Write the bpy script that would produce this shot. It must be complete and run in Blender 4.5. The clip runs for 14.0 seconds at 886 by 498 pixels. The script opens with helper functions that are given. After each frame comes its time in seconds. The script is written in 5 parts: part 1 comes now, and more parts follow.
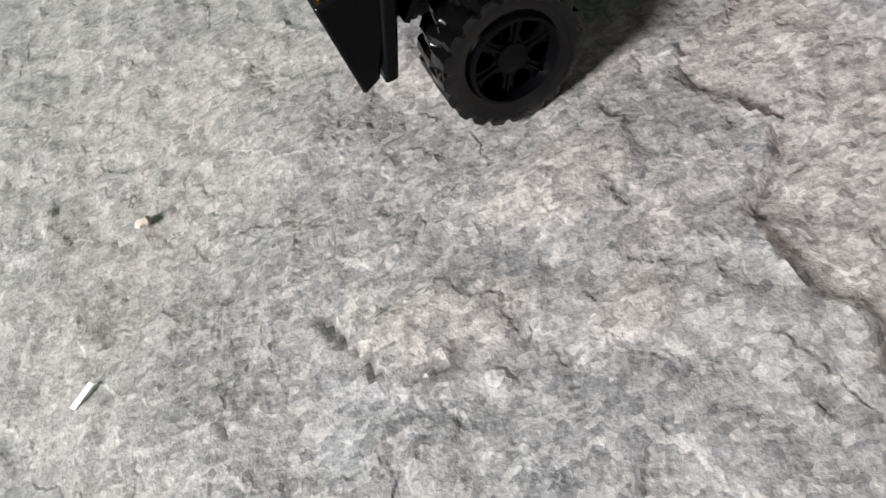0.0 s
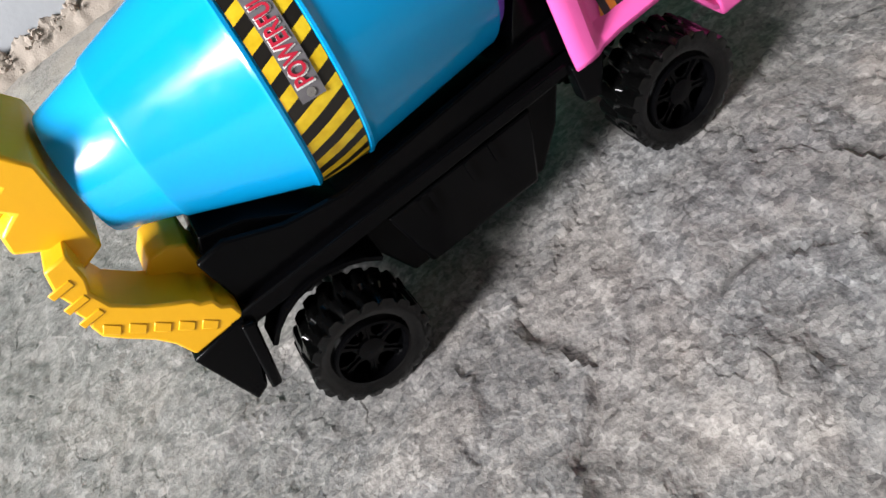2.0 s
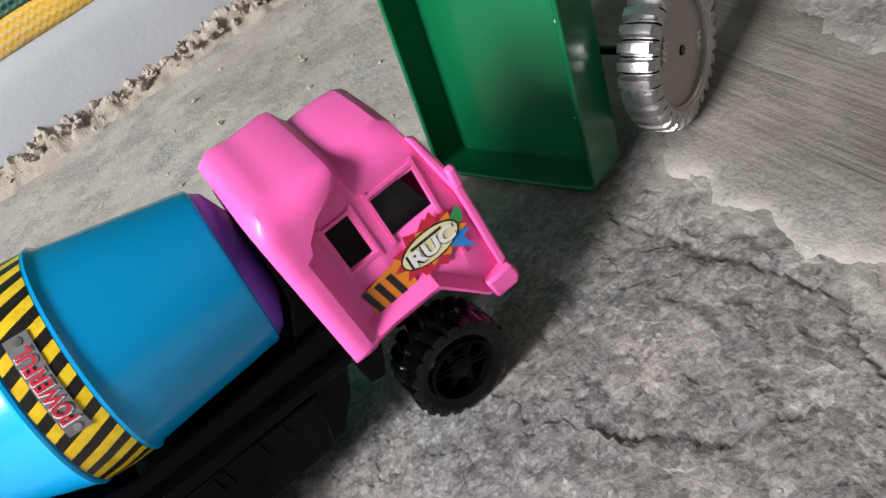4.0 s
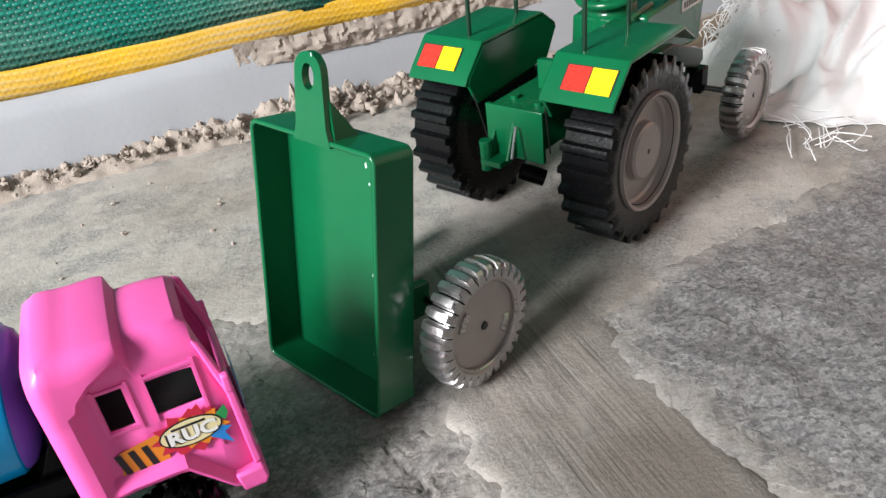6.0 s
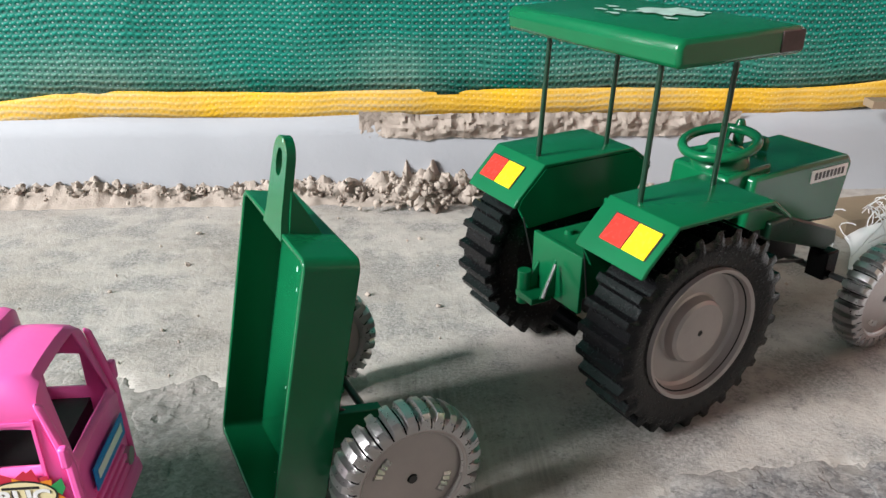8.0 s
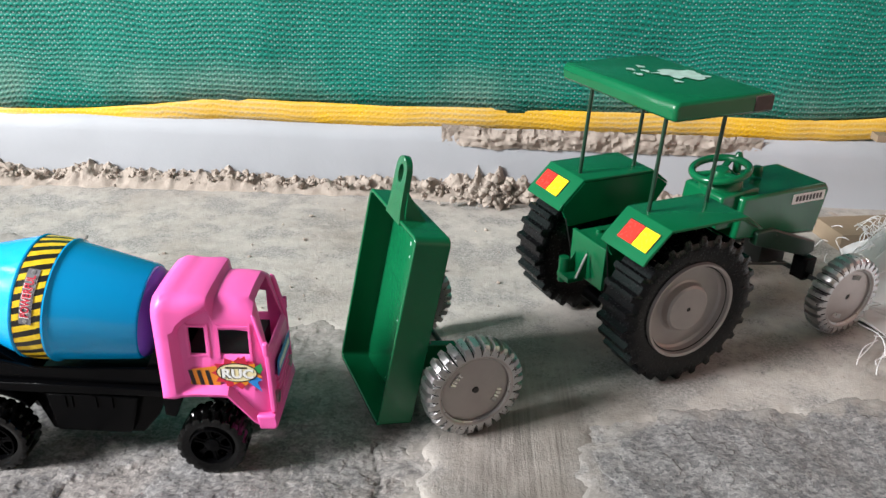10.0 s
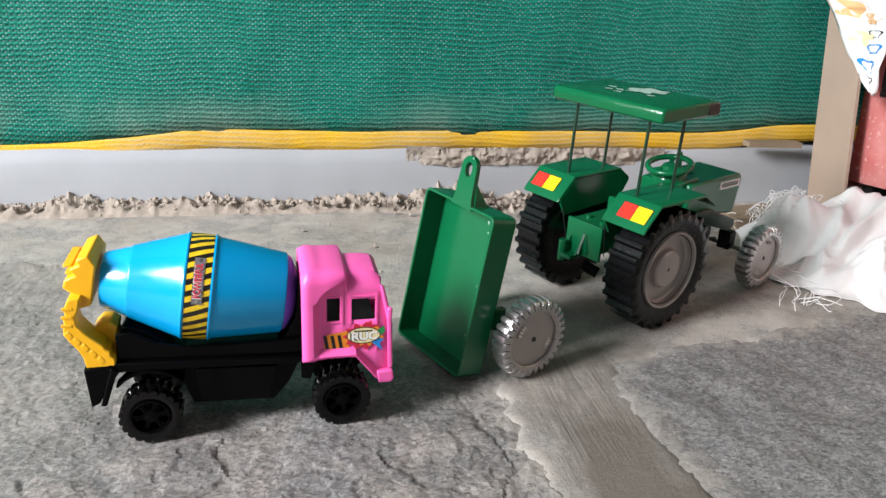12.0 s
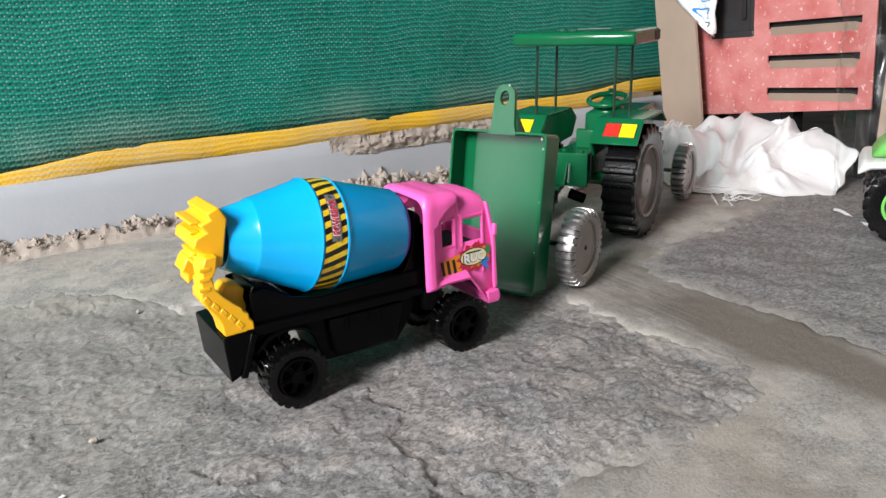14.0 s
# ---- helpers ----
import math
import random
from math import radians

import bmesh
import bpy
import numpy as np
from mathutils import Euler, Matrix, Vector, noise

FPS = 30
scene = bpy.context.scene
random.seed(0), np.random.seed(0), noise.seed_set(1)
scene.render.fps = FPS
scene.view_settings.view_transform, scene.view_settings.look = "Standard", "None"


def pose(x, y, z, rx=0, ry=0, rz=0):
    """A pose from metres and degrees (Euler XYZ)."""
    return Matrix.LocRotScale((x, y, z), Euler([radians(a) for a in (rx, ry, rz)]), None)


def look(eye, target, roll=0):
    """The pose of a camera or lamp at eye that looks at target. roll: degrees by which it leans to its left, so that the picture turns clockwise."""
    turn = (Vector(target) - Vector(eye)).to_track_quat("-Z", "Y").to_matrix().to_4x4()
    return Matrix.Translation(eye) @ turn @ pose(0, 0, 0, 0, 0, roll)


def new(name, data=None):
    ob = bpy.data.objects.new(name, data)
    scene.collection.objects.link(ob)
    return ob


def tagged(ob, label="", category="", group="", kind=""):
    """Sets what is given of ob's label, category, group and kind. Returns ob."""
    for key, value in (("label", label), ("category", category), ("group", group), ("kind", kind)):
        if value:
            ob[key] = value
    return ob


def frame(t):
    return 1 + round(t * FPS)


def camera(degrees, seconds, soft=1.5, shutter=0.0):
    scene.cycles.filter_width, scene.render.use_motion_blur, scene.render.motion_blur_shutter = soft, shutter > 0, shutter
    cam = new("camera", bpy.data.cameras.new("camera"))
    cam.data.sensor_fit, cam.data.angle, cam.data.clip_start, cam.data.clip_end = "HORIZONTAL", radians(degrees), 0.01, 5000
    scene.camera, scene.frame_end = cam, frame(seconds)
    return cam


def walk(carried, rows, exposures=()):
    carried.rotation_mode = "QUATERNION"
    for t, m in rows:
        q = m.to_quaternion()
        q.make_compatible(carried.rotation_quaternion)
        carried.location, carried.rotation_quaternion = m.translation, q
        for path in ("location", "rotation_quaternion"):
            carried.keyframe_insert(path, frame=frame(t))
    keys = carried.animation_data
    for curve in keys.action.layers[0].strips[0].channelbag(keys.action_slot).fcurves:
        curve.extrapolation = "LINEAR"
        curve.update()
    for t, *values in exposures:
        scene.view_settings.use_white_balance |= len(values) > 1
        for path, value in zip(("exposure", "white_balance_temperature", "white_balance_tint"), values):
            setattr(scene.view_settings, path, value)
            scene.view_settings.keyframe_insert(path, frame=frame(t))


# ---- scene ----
cam = camera(60.6, 14.0)
PATH = [
    (0, (0.011, -0.008, 0.193), (0.025, 1.241, -1.369), -26.8),
    (0.5, (0.030, -0.007, 0.210), (0.010, 1.300, -1.300), -30.6),
    (1, (0.050, -0.008, 0.226), (0.022, 1.317, -1.270), -33.4),
    (1.5, (0.079, -0.012, 0.238), (0.052, 1.360, -1.217), -36.3),
    (2, (0.107, -0.02, 0.25), (0.121, 1.393, -1.165), -37.4),
    (2.5, (0.141, -0.03, 0.26), (0.193, 1.397, -1.141), -37.6),
    (3, (0.171, -0.03, 0.267), (0.25, 1.417, -1.111), -38.5),
    (3.5, (0.199, -0.031, 0.281), (0.316, 1.444, -1.065), -38.9),
    (4, (0.208, -0.038, 0.288), (0.46, 1.46, -1.012), -31.7),
    (4.2, (0.213, -0.044, 0.293), (0.512, 1.465, -0.986), -28.7),
    (6.3, (0.3, -0.101, 0.34), (0.839, 1.55, -0.651), -5.6),
    (6.5, (0.314, -0.094, 0.34), (0.832, 1.594, -0.599), -4.5),
    (7, (0.358, -0.073, 0.328), (0.751, 1.693, -0.526), -2.9),
    (7.2, (0.372, -0.065, 0.323), (0.706, 1.728, -0.496), -2.0),
    (9.3, (0.459, -0.156, 0.377), (0.362, 1.623, -0.530), 0.5),
    (9.5, (0.448, -0.193, 0.387), (0.357, 1.599, -0.497), 0.8),
    (10, (0.408, -0.253, 0.41), (0.355, 1.551, -0.453), 1.6),
    (10.5, (0.362, -0.304, 0.427), (0.36, 1.505, -0.426), 2.6),
    (11, (0.318, -0.348, 0.438), (0.415, 1.47, -0.388), 4.5),
    (11.5, (0.263, -0.38, 0.435), (0.486, 1.436, -0.373), 4.6),
    (12, (0.187, -0.397, 0.412), (0.569, 1.419, -0.334), 3.0),
    (12.5, (0.105, -0.404, 0.383), (0.687, 1.376, -0.319), 1.5),
    (13, (0.021, -0.404, 0.347), (0.785, 1.317, -0.327), 1.3),
    (13.5, (-0.051, -0.377, 0.317), (0.867, 1.281, -0.321), 0.0),
    (14, (-0.117, -0.338, 0.301), (0.871, 1.289, -0.312), -2.2),
]
walk(cam, [(t, look(eye, target, roll)) for t, eye, target, roll in PATH],
     exposures=[(0, 0.72), (1, 0.64), (2, 0.40), (3, 0.32), (4.2, 0.24), (6.5, 0.60), (9.5, 0.66), (11, 0.46), (13, 0.34), (14, 0.22)])

# ==== world ====
world = bpy.data.worlds.new("overcast_sky")
scene.world = world
world.use_nodes = True
wn, wl = world.node_tree.nodes, world.node_tree.links
sky = wn.new("ShaderNodeTexSky")
sky.sky_type, sky.sun_disc = "NISHITA", False
sky.sun_elevation, sky.sun_rotation, sky.dust_density = radians(48), radians(-95), 3.0
pale = wn.new("ShaderNodeHueSaturation")
pale.inputs["Saturation"].default_value = 0.3
wl.new(sky.outputs[0], pale.inputs["Color"])
wl.new(pale.outputs[0], wn["Background"].inputs["Color"])
wn["Background"].inputs["Strength"].default_value = 0.11
# daylight of the open sky, coming in by the wide doorway
door_light = new("doorway_daylight", bpy.data.lights.new("doorway_daylight", "AREA"))
door_light.data.shape, door_light.data.size, door_light.data.size_y = "RECTANGLE", 0.85, 1.30
door_light.data.energy, door_light.data.color = 222.0, (0.985, 0.985, 1.0)
door_light.matrix_world = look((-2.56, -0.82, 1.85), (0.3, -0.75, 0.35))

# and by the narrow gap of a second door nearer the net
gap_light = new("gap_daylight", bpy.data.lights.new("gap_daylight", "AREA"))
gap_light.data.shape, gap_light.data.size, gap_light.data.size_y = "RECTANGLE", 0.16, 1.5
gap_light.data.energy, gap_light.data.color = 7.0, (0.985, 0.985, 1.0)
gap_light.matrix_world = look((-2.56, 0.56, 1.0), (0.3, 0.35, 0.6))


# ==== materials ====
def material(name, colour, rough=0.5, metal=0.0, vary=0.15, scale=60.0, bump=0.0, bump_scale=400.0, spec=0.5, coat=0.0, dust=0.0):
    """A surface with two sizes of mottling, fine relief and, if wanted, pale dust."""
    m = bpy.data.materials.new(name)
    m.use_nodes = True
    n, l = m.node_tree.nodes, m.node_tree.links
    b = n["Principled BSDF"]
    b.inputs["Roughness"].default_value, b.inputs["Metallic"].default_value = rough, metal
    b.inputs["Specular IOR Level"].default_value = spec
    b.inputs["Coat Weight"].default_value = coat
    tc = n.new("ShaderNodeTexCoord")
    big, fine = n.new("ShaderNodeTexNoise"), n.new("ShaderNodeTexNoise")
    big.inputs["Scale"].default_value, big.inputs["Detail"].default_value = scale, 4
    fine.inputs["Scale"].default_value, fine.inputs["Detail"].default_value = bump_scale, 3
    l.new(tc.outputs["Object"], big.inputs["Vector"])
    l.new(tc.outputs["Object"], fine.inputs["Vector"])
    mix = n.new("ShaderNodeMix")
    mix.data_type = "RGBA"
    mix.inputs["A"].default_value = (*[c * (1 - vary) for c in colour], 1)
    mix.inputs["B"].default_value = (*[min(1, c * (1 + vary) + dust * 0.25) for c in colour], 1)
    l.new(big.outputs["Fac"], mix.inputs["Factor"])
    l.new(mix.outputs["Result"], b.inputs["Base Color"])
    ramp = n.new("ShaderNodeMapRange")
    ramp.inputs["To Min"].default_value, ramp.inputs["To Max"].default_value = max(0.03, rough - 0.08), min(1, rough + 0.1)
    l.new(fine.outputs["Fac"], ramp.inputs["Value"])
    l.new(ramp.outputs["Result"], b.inputs["Roughness"])
    if bump:
        bp = n.new("ShaderNodeBump")
        bp.inputs["Strength"].default_value, bp.inputs["Distance"].default_value = bump, 0.001
        l.new(fine.outputs["Fac"], bp.inputs["Height"])
        l.new(bp.outputs["Normal"], b.inputs["Normal"])
    return m


def math_node(n, l, op, a, b=None, c=None):
    node = n.new("ShaderNodeMath")
    node.operation = op
    for k, v in enumerate((a, b, c)):
        if v is None:
            continue
        if isinstance(v, (int, float)):
            node.inputs[k].default_value = v
        else:
            l.new(v, node.inputs[k])
    return node.outputs[0]


def mixed(n, l, fac, a, b):
    node = n.new("ShaderNodeMix")
    node.data_type = "RGBA"
    for key, v in (("Factor", fac), ("A", a), ("B", b)):
        if isinstance(v, tuple):
            node.inputs[key].default_value = (*v, 1)
        elif isinstance(v, (int, float)):
            node.inputs[key].default_value = v
        else:
            l.new(v, node.inputs[key])
    return node.outputs["Result"]


def noise_node(n, l, vec, scale, detail=4, rough=0.55):
    node = n.new("ShaderNodeTexNoise")
    node.inputs["Scale"].default_value, node.inputs["Detail"].default_value, node.inputs["Roughness"].default_value = scale, detail, rough
    l.new(vec, node.inputs["Vector"])
    return node.outputs["Fac"]


def ramp_node(n, l, fac, stops):
    node = n.new("ShaderNodeValToRGB")
    els = node.color_ramp.elements
    while len(els) < len(stops):
        els.new(0.5)
    for e, (p, c) in zip(els, stops):
        e.position, e.color = p, (*c, 1)
    l.new(fac, node.inputs["Fac"])
    return node.outputs["Color"]


def start(name):
    m = bpy.data.materials.new(name)
    m.use_nodes = True
    n, l = m.node_tree.nodes, m.node_tree.links
    tc = n.new("ShaderNodeTexCoord")
    return m, n, l, n["Principled BSDF"], tc


def stone_material():
    """Slate: chips of one to three millimetres, thin layers that break off in steps, pinkish and damp patches."""
    m, n, l, b, tc = start("grey_flaked_stone")
    v = tc.outputs["Object"]
    fine, mid, big = noise_node(n, l, v, 520, 3, 0.6), noise_node(n, l, v, 120, 4, 0.6), noise_node(n, l, v, 9, 5, 0.6)
    grit = noise_node(n, l, v, 1300, 2, 0.6)
    jig = n.new("ShaderNodeTexNoise")
    jig.inputs["Scale"].default_value, jig.inputs["Detail"].default_value = 300, 3
    l.new(v, jig.inputs["Vector"])
    off = n.new("ShaderNodeVectorMath")
    off.operation = "MULTIPLY_ADD"
    off.inputs[1].default_value = (0.0026, 0.0026, 0.0026)
    l.new(jig.outputs["Color"], off.inputs[0])
    l.new(v, off.inputs[2])
    cells = n.new("ShaderNodeTexVoronoi")
    cells.inputs["Scale"].default_value = 360
    squash = n.new("ShaderNodeVectorMath")
    squash.operation = "MULTIPLY"
    squash.inputs[1].default_value = (0.80, 1.10, 1.0)
    l.new(off.outputs[0], squash.inputs[0])
    l.new(squash.outputs[0], cells.inputs["Vector"])
    chip = n.new("ShaderNodeSeparateColor")
    l.new(cells.outputs["Color"], chip.inputs[0])
    facet = math_node(n, l, "MULTIPLY_ADD", chip.outputs[0], 0.30, 0.35)
    blend = math_node(n, l, "ADD", math_node(n, l, "ADD", math_node(n, l, "MULTIPLY", fine, 0.31), math_node(n, l, "MULTIPLY", facet, 0.47)), math_node(n, l, "ADD", math_node(n, l, "MULTIPLY", mid, 0.17), math_node(n, l, "MULTIPLY", grit, 0.05)))
    # thin layers: level and edge of each step
    lay = noise_node(n, l, v, 15, 5, 0.52)
    stepped = math_node(n, l, "MULTIPLY", lay, 8.0)
    level = math_node(n, l, "FLOOR", stepped)
    rise = n.new("ShaderNodeMapRange")
    rise.inputs["From Min"].default_value, rise.inputs["From Max"].default_value = 0.86, 1.0
    l.new(math_node(n, l, "FRACT", stepped), rise.inputs["Value"])
    layers = math_node(n, l, "ADD", level, rise.outputs[0])
    hue = n.new("ShaderNodeTexWhiteNoise")
    hue.noise_dimensions = "1D"
    l.new(level, hue.inputs["W"])
    tone = math_node(n, l, "MULTIPLY_ADD", hue.outputs["Value"], 0.03, -0.015)
    col = ramp_node(n, l, math_node(n, l, "ADD", blend, tone), [(0.38, (0.090, 0.086, 0.086)), (0.46, (0.163, 0.154, 0.151)), (0.53, (0.232, 0.218, 0.209)), (0.63, (0.335, 0.312, 0.292))])
    at = n.new("ShaderNodeAttribute")
    at.attribute_name = "flake"
    warm = ramp_node(n, l, blend, [(0.40, (0.16, 0.139, 0.127)), (0.50, (0.30, 0.264, 0.240)), (0.60, (0.45, 0.402, 0.366))])
    col = mixed(n, l, math_node(n, l, "MULTIPLY", at.outputs["Fac"], 0.6), col, warm)
    dk = n.new("ShaderNodeAttribute")
    dk.attribute_name = "damp"
    wet = ramp_node(n, l, blend, [(0.40, (0.075, 0.075, 0.080)), (0.50, (0.165, 0.163, 0.166)), (0.61, (0.30, 0.295, 0.29))])
    col = mixed(n, l, math_node(n, l, "MULTIPLY", dk.outputs["Fac"], 0.7), col, wet)
    du = n.new("ShaderNodeAttribute")
    du.attribute_name = "dust"
    dusty = ramp_node(n, l, big, [(0.30, (0.275, 0.252, 0.228)), (0.68, (0.40, 0.363, 0.322))])
    dusty = mixed(n, l, 0.38, dusty, col)
    col = mixed(n, l, du.outputs["Fac"], col, dusty)
    cr = n.new("ShaderNodeAttribute")
    cr.attribute_name = "crack"
    col = mixed(n, l, math_node(n, l, "MULTIPLY", cr.outputs["Fac"], 0.75), col, (0.05, 0.048, 0.046))
    l.new(col, b.inputs["Base Color"])
    b.inputs["Roughness"].default_value = 0.62
    b.inputs["Specular IOR Level"].default_value = 0.4
    bp, bp2, bp3 = n.new("ShaderNodeBump"), n.new("ShaderNodeBump"), n.new("ShaderNodeBump")
    bp.inputs["Strength"].default_value, bp.inputs["Distance"].default_value = 0.9, 0.0017
    bp2.inputs["Strength"].default_value, bp2.inputs["Distance"].default_value = 0.30, 0.0012
    bp3.inputs["Strength"].default_value, bp3.inputs["Distance"].default_value = 0.7, 0.0006
    l.new(layers, bp3.inputs["Height"])
    l.new(mid, bp2.inputs["Height"])
    l.new(bp3.outputs[0], bp2.inputs["Normal"])
    l.new(blend, bp.inputs["Height"])
    l.new(bp2.outputs[0], bp.inputs["Normal"])
    l.new(bp.outputs[0], b.inputs["Normal"])
    return m


def cement_material():
    m, n, l, b, tc = start("dusty_cement_screed")
    v = tc.outputs["Object"]
    fine, mid, big = noise_node(n, l, v, 500, 4, 0.6), noise_node(n, l, v, 60, 5, 0.6), noise_node(n, l, v, 7, 5, 0.6)
    col = ramp_node(n, l, big, [(0.30, (0.305, 0.280, 0.255)), (0.50, (0.41, 0.375, 0.340)), (0.68, (0.495, 0.455, 0.415))])
    spots = ramp_node(n, l, mid, [(0.35, (0.255, 0.236, 0.218)), (0.6, (0.43, 0.39, 0.35))])
    col = mixed(n, l, 0.4, col, spots)
    sp = n.new("ShaderNodeMapRange")
    sp.inputs["From Min"].default_value, sp.inputs["From Max"].default_value, sp.inputs["To Max"].default_value = 0.35, 0.7, 0.35
    l.new(fine, sp.inputs["Value"])
    col = mixed(n, l, sp.outputs[0], col, (0.5, 0.47, 0.44))
    # worn grey patches and brown stains with ragged edges, dark grit
    worn = ramp_node(n, l, noise_node(n, l, v, 16, 9, 0.68), [(0.47, (0, 0, 0)), (0.56, (1, 1, 1))])
    speck = noise_node(n, l, v, 420, 3, 0.65)
    col = mixed(n, l, math_node(n, l, "MULTIPLY", worn, 0.7), col, ramp_node(n, l, speck, [(0.36, (0.13, 0.127, 0.124)), (0.52, (0.27, 0.262, 0.25)), (0.66, (0.42, 0.40, 0.38))]))
    stain = ramp_node(n, l, noise_node(n, l, v, 5, 7, 0.6), [(0.48, (0, 0, 0)), (0.68, (1, 1, 1))])
    col = mixed(n, l, math_node(n, l, "MULTIPLY", stain, 0.5), col, (0.25, 0.205, 0.165))
    dots = ramp_node(n, l, noise_node(n, l, v, 210, 4, 0.6), [(0.30, (1, 1, 1)), (0.38, (0, 0, 0))])
    col = mixed(n, l, math_node(n, l, "MULTIPLY", dots, 0.5), col, (0.10, 0.092, 0.085))
    # broomed strip: fine grooves along y
    at = n.new("ShaderNodeAttribute")
    at.attribute_name = "broom"
    mp = n.new("ShaderNodeMapping")
    mp.inputs["Rotation"].default_value = (0, 0, radians(-7))
    mp.inputs["Scale"].default_value = (260, 7, 1)
    l.new(v, mp.inputs["Vector"])
    streak = noise_node(n, l, mp.outputs[0], 1.0, 4, 0.6)
    lines = ramp_node(n, l, streak, [(0.36, (0.125, 0.115, 0.105)), (0.5, (0.25, 0.23, 0.21)), (0.66, (0.40, 0.37, 0.34))])
    col = mixed(n, l, at.outputs["Fac"], col, lines)
    dk = n.new("ShaderNodeAttribute")
    dk.attribute_name = "grime"
    col = mixed(n, l, math_node(n, l, "MULTIPLY", dk.outputs["Fac"], 0.75), col, (0.15, 0.13, 0.112))
    l.new(col, b.inputs["Base Color"])
    b.inputs["Roughness"].default_value = 0.8
    b.inputs["Specular IOR Level"].default_value = 0.3
    h = math_node(n, l, "ADD", math_node(n, l, "MULTIPLY", math_node(n, l, "MULTIPLY", streak, at.outputs["Fac"]), 2.2), math_node(n, l, "ADD", math_node(n, l, "MULTIPLY_ADD", fine, 0.5, math_node(n, l, "MULTIPLY", speck, 0.7)), math_node(n, l, "MULTIPLY_ADD", worn, -0.35, mid)))
    bp = n.new("ShaderNodeBump")
    bp.inputs["Strength"].default_value, bp.inputs["Distance"].default_value = 0.5, 0.0016
    l.new(h, bp.inputs["Height"])
    l.new(bp.outputs[0], b.inputs["Normal"])
    return m


def net_material(name, dark, light, gap, relief=0.6):
    """Woven plastic ribbon: flat weft lines about 4 mm apart over thin warp threads."""
    m, n, l, b, tc = start(name)
    sep = n.new("ShaderNodeSeparateXYZ")
    l.new(tc.outputs["Object"], sep.inputs[0])
    wob = noise_node(n, l, tc.outputs["Object"], 9, 3)
    z = math_node(n, l, "ADD", sep.outputs["Z"], math_node(n, l, "MULTIPLY", wob, 0.02))
    weft = math_node(n, l, "SINE", math_node(n, l, "MULTIPLY", z, 2 * math.pi / 0.0076))
    warp = math_node(n, l, "SINE", math_node(n, l, "MULTIPLY", sep.outputs["X"], 2 * math.pi / 0.0084))
    cross = math_node(n, l, "MULTIPLY", weft, warp)
    h = math_node(n, l, "ADD", math_node(n, l, "MULTIPLY", weft, 0.6), math_node(n, l, "MULTIPLY", cross, 0.5))
    f = n.new("ShaderNodeMapRange")
    f.inputs["From Min"].default_value, f.inputs["From Max"].default_value = -0.8, 0.8
    l.new(h, f.inputs["Value"])
    col = mixed(n, l, f.outputs[0], dark, light)
    big = noise_node(n, l, tc.outputs["Object"], 5, 4)
    patch = n.new("ShaderNodeMapRange")
    patch.inputs["From Min"].default_value, patch.inputs["From Max"].default_value, patch.inputs["To Max"].default_value = 0.4, 0.7, 0.3
    l.new(big, patch.inputs["Value"])
    col = mixed(n, l, patch.outputs[0], col, light)
    # pin holes of the weave, through which the pale wall shows
    pin = n.new("ShaderNodeMapRange")
    pin.inputs["From Min"].default_value, pin.inputs["From Max"].default_value, pin.inputs["To Max"].default_value = 0.45, 0.95, 0.6
    grain = noise_node(n, l, tc.outputs["Object"], 130, 2)
    l.new(math_node(n, l, "MULTIPLY", math_node(n, l, "MULTIPLY", cross, -1.0), math_node(n, l, "MULTIPLY", grain, 1.7)), pin.inputs["Value"])
    col = mixed(n, l, pin.outputs[0], col, gap)
    # pale dust that has settled low on the weave
    low = n.new("ShaderNodeMapRange")
    low.inputs["From Min"].default_value, low.inputs["From Max"].default_value, low.inputs["To Min"].default_value, low.inputs["To Max"].default_value = 0.09, 0.19, 0.75, 0.0
    l.new(sep.outputs["Z"], low.inputs["Value"])
    settled = ramp_node(n, l, noise_node(n, l, tc.outputs["Object"], 6, 5), [(0.42, (0, 0, 0)), (0.62, (1, 1, 1))])
    col = mixed(n, l, math_node(n, l, "MULTIPLY", math_node(n, l, "MULTIPLY", low.outputs[0], settled), f.outputs[0]), col, (0.40, 0.37, 0.31))
    l.new(col, b.inputs["Base Color"])
    b.inputs["Roughness"].default_value = 0.6
    b.inputs["Specular IOR Level"].default_value = 0.25
    bp = n.new("ShaderNodeBump")
    bp.inputs["Strength"].default_value, bp.inputs["Distance"].default_value = relief, 0.0012
    l.new(h, bp.inputs["Height"])
    l.new(bp.outputs[0], b.inputs["Normal"])
    return m


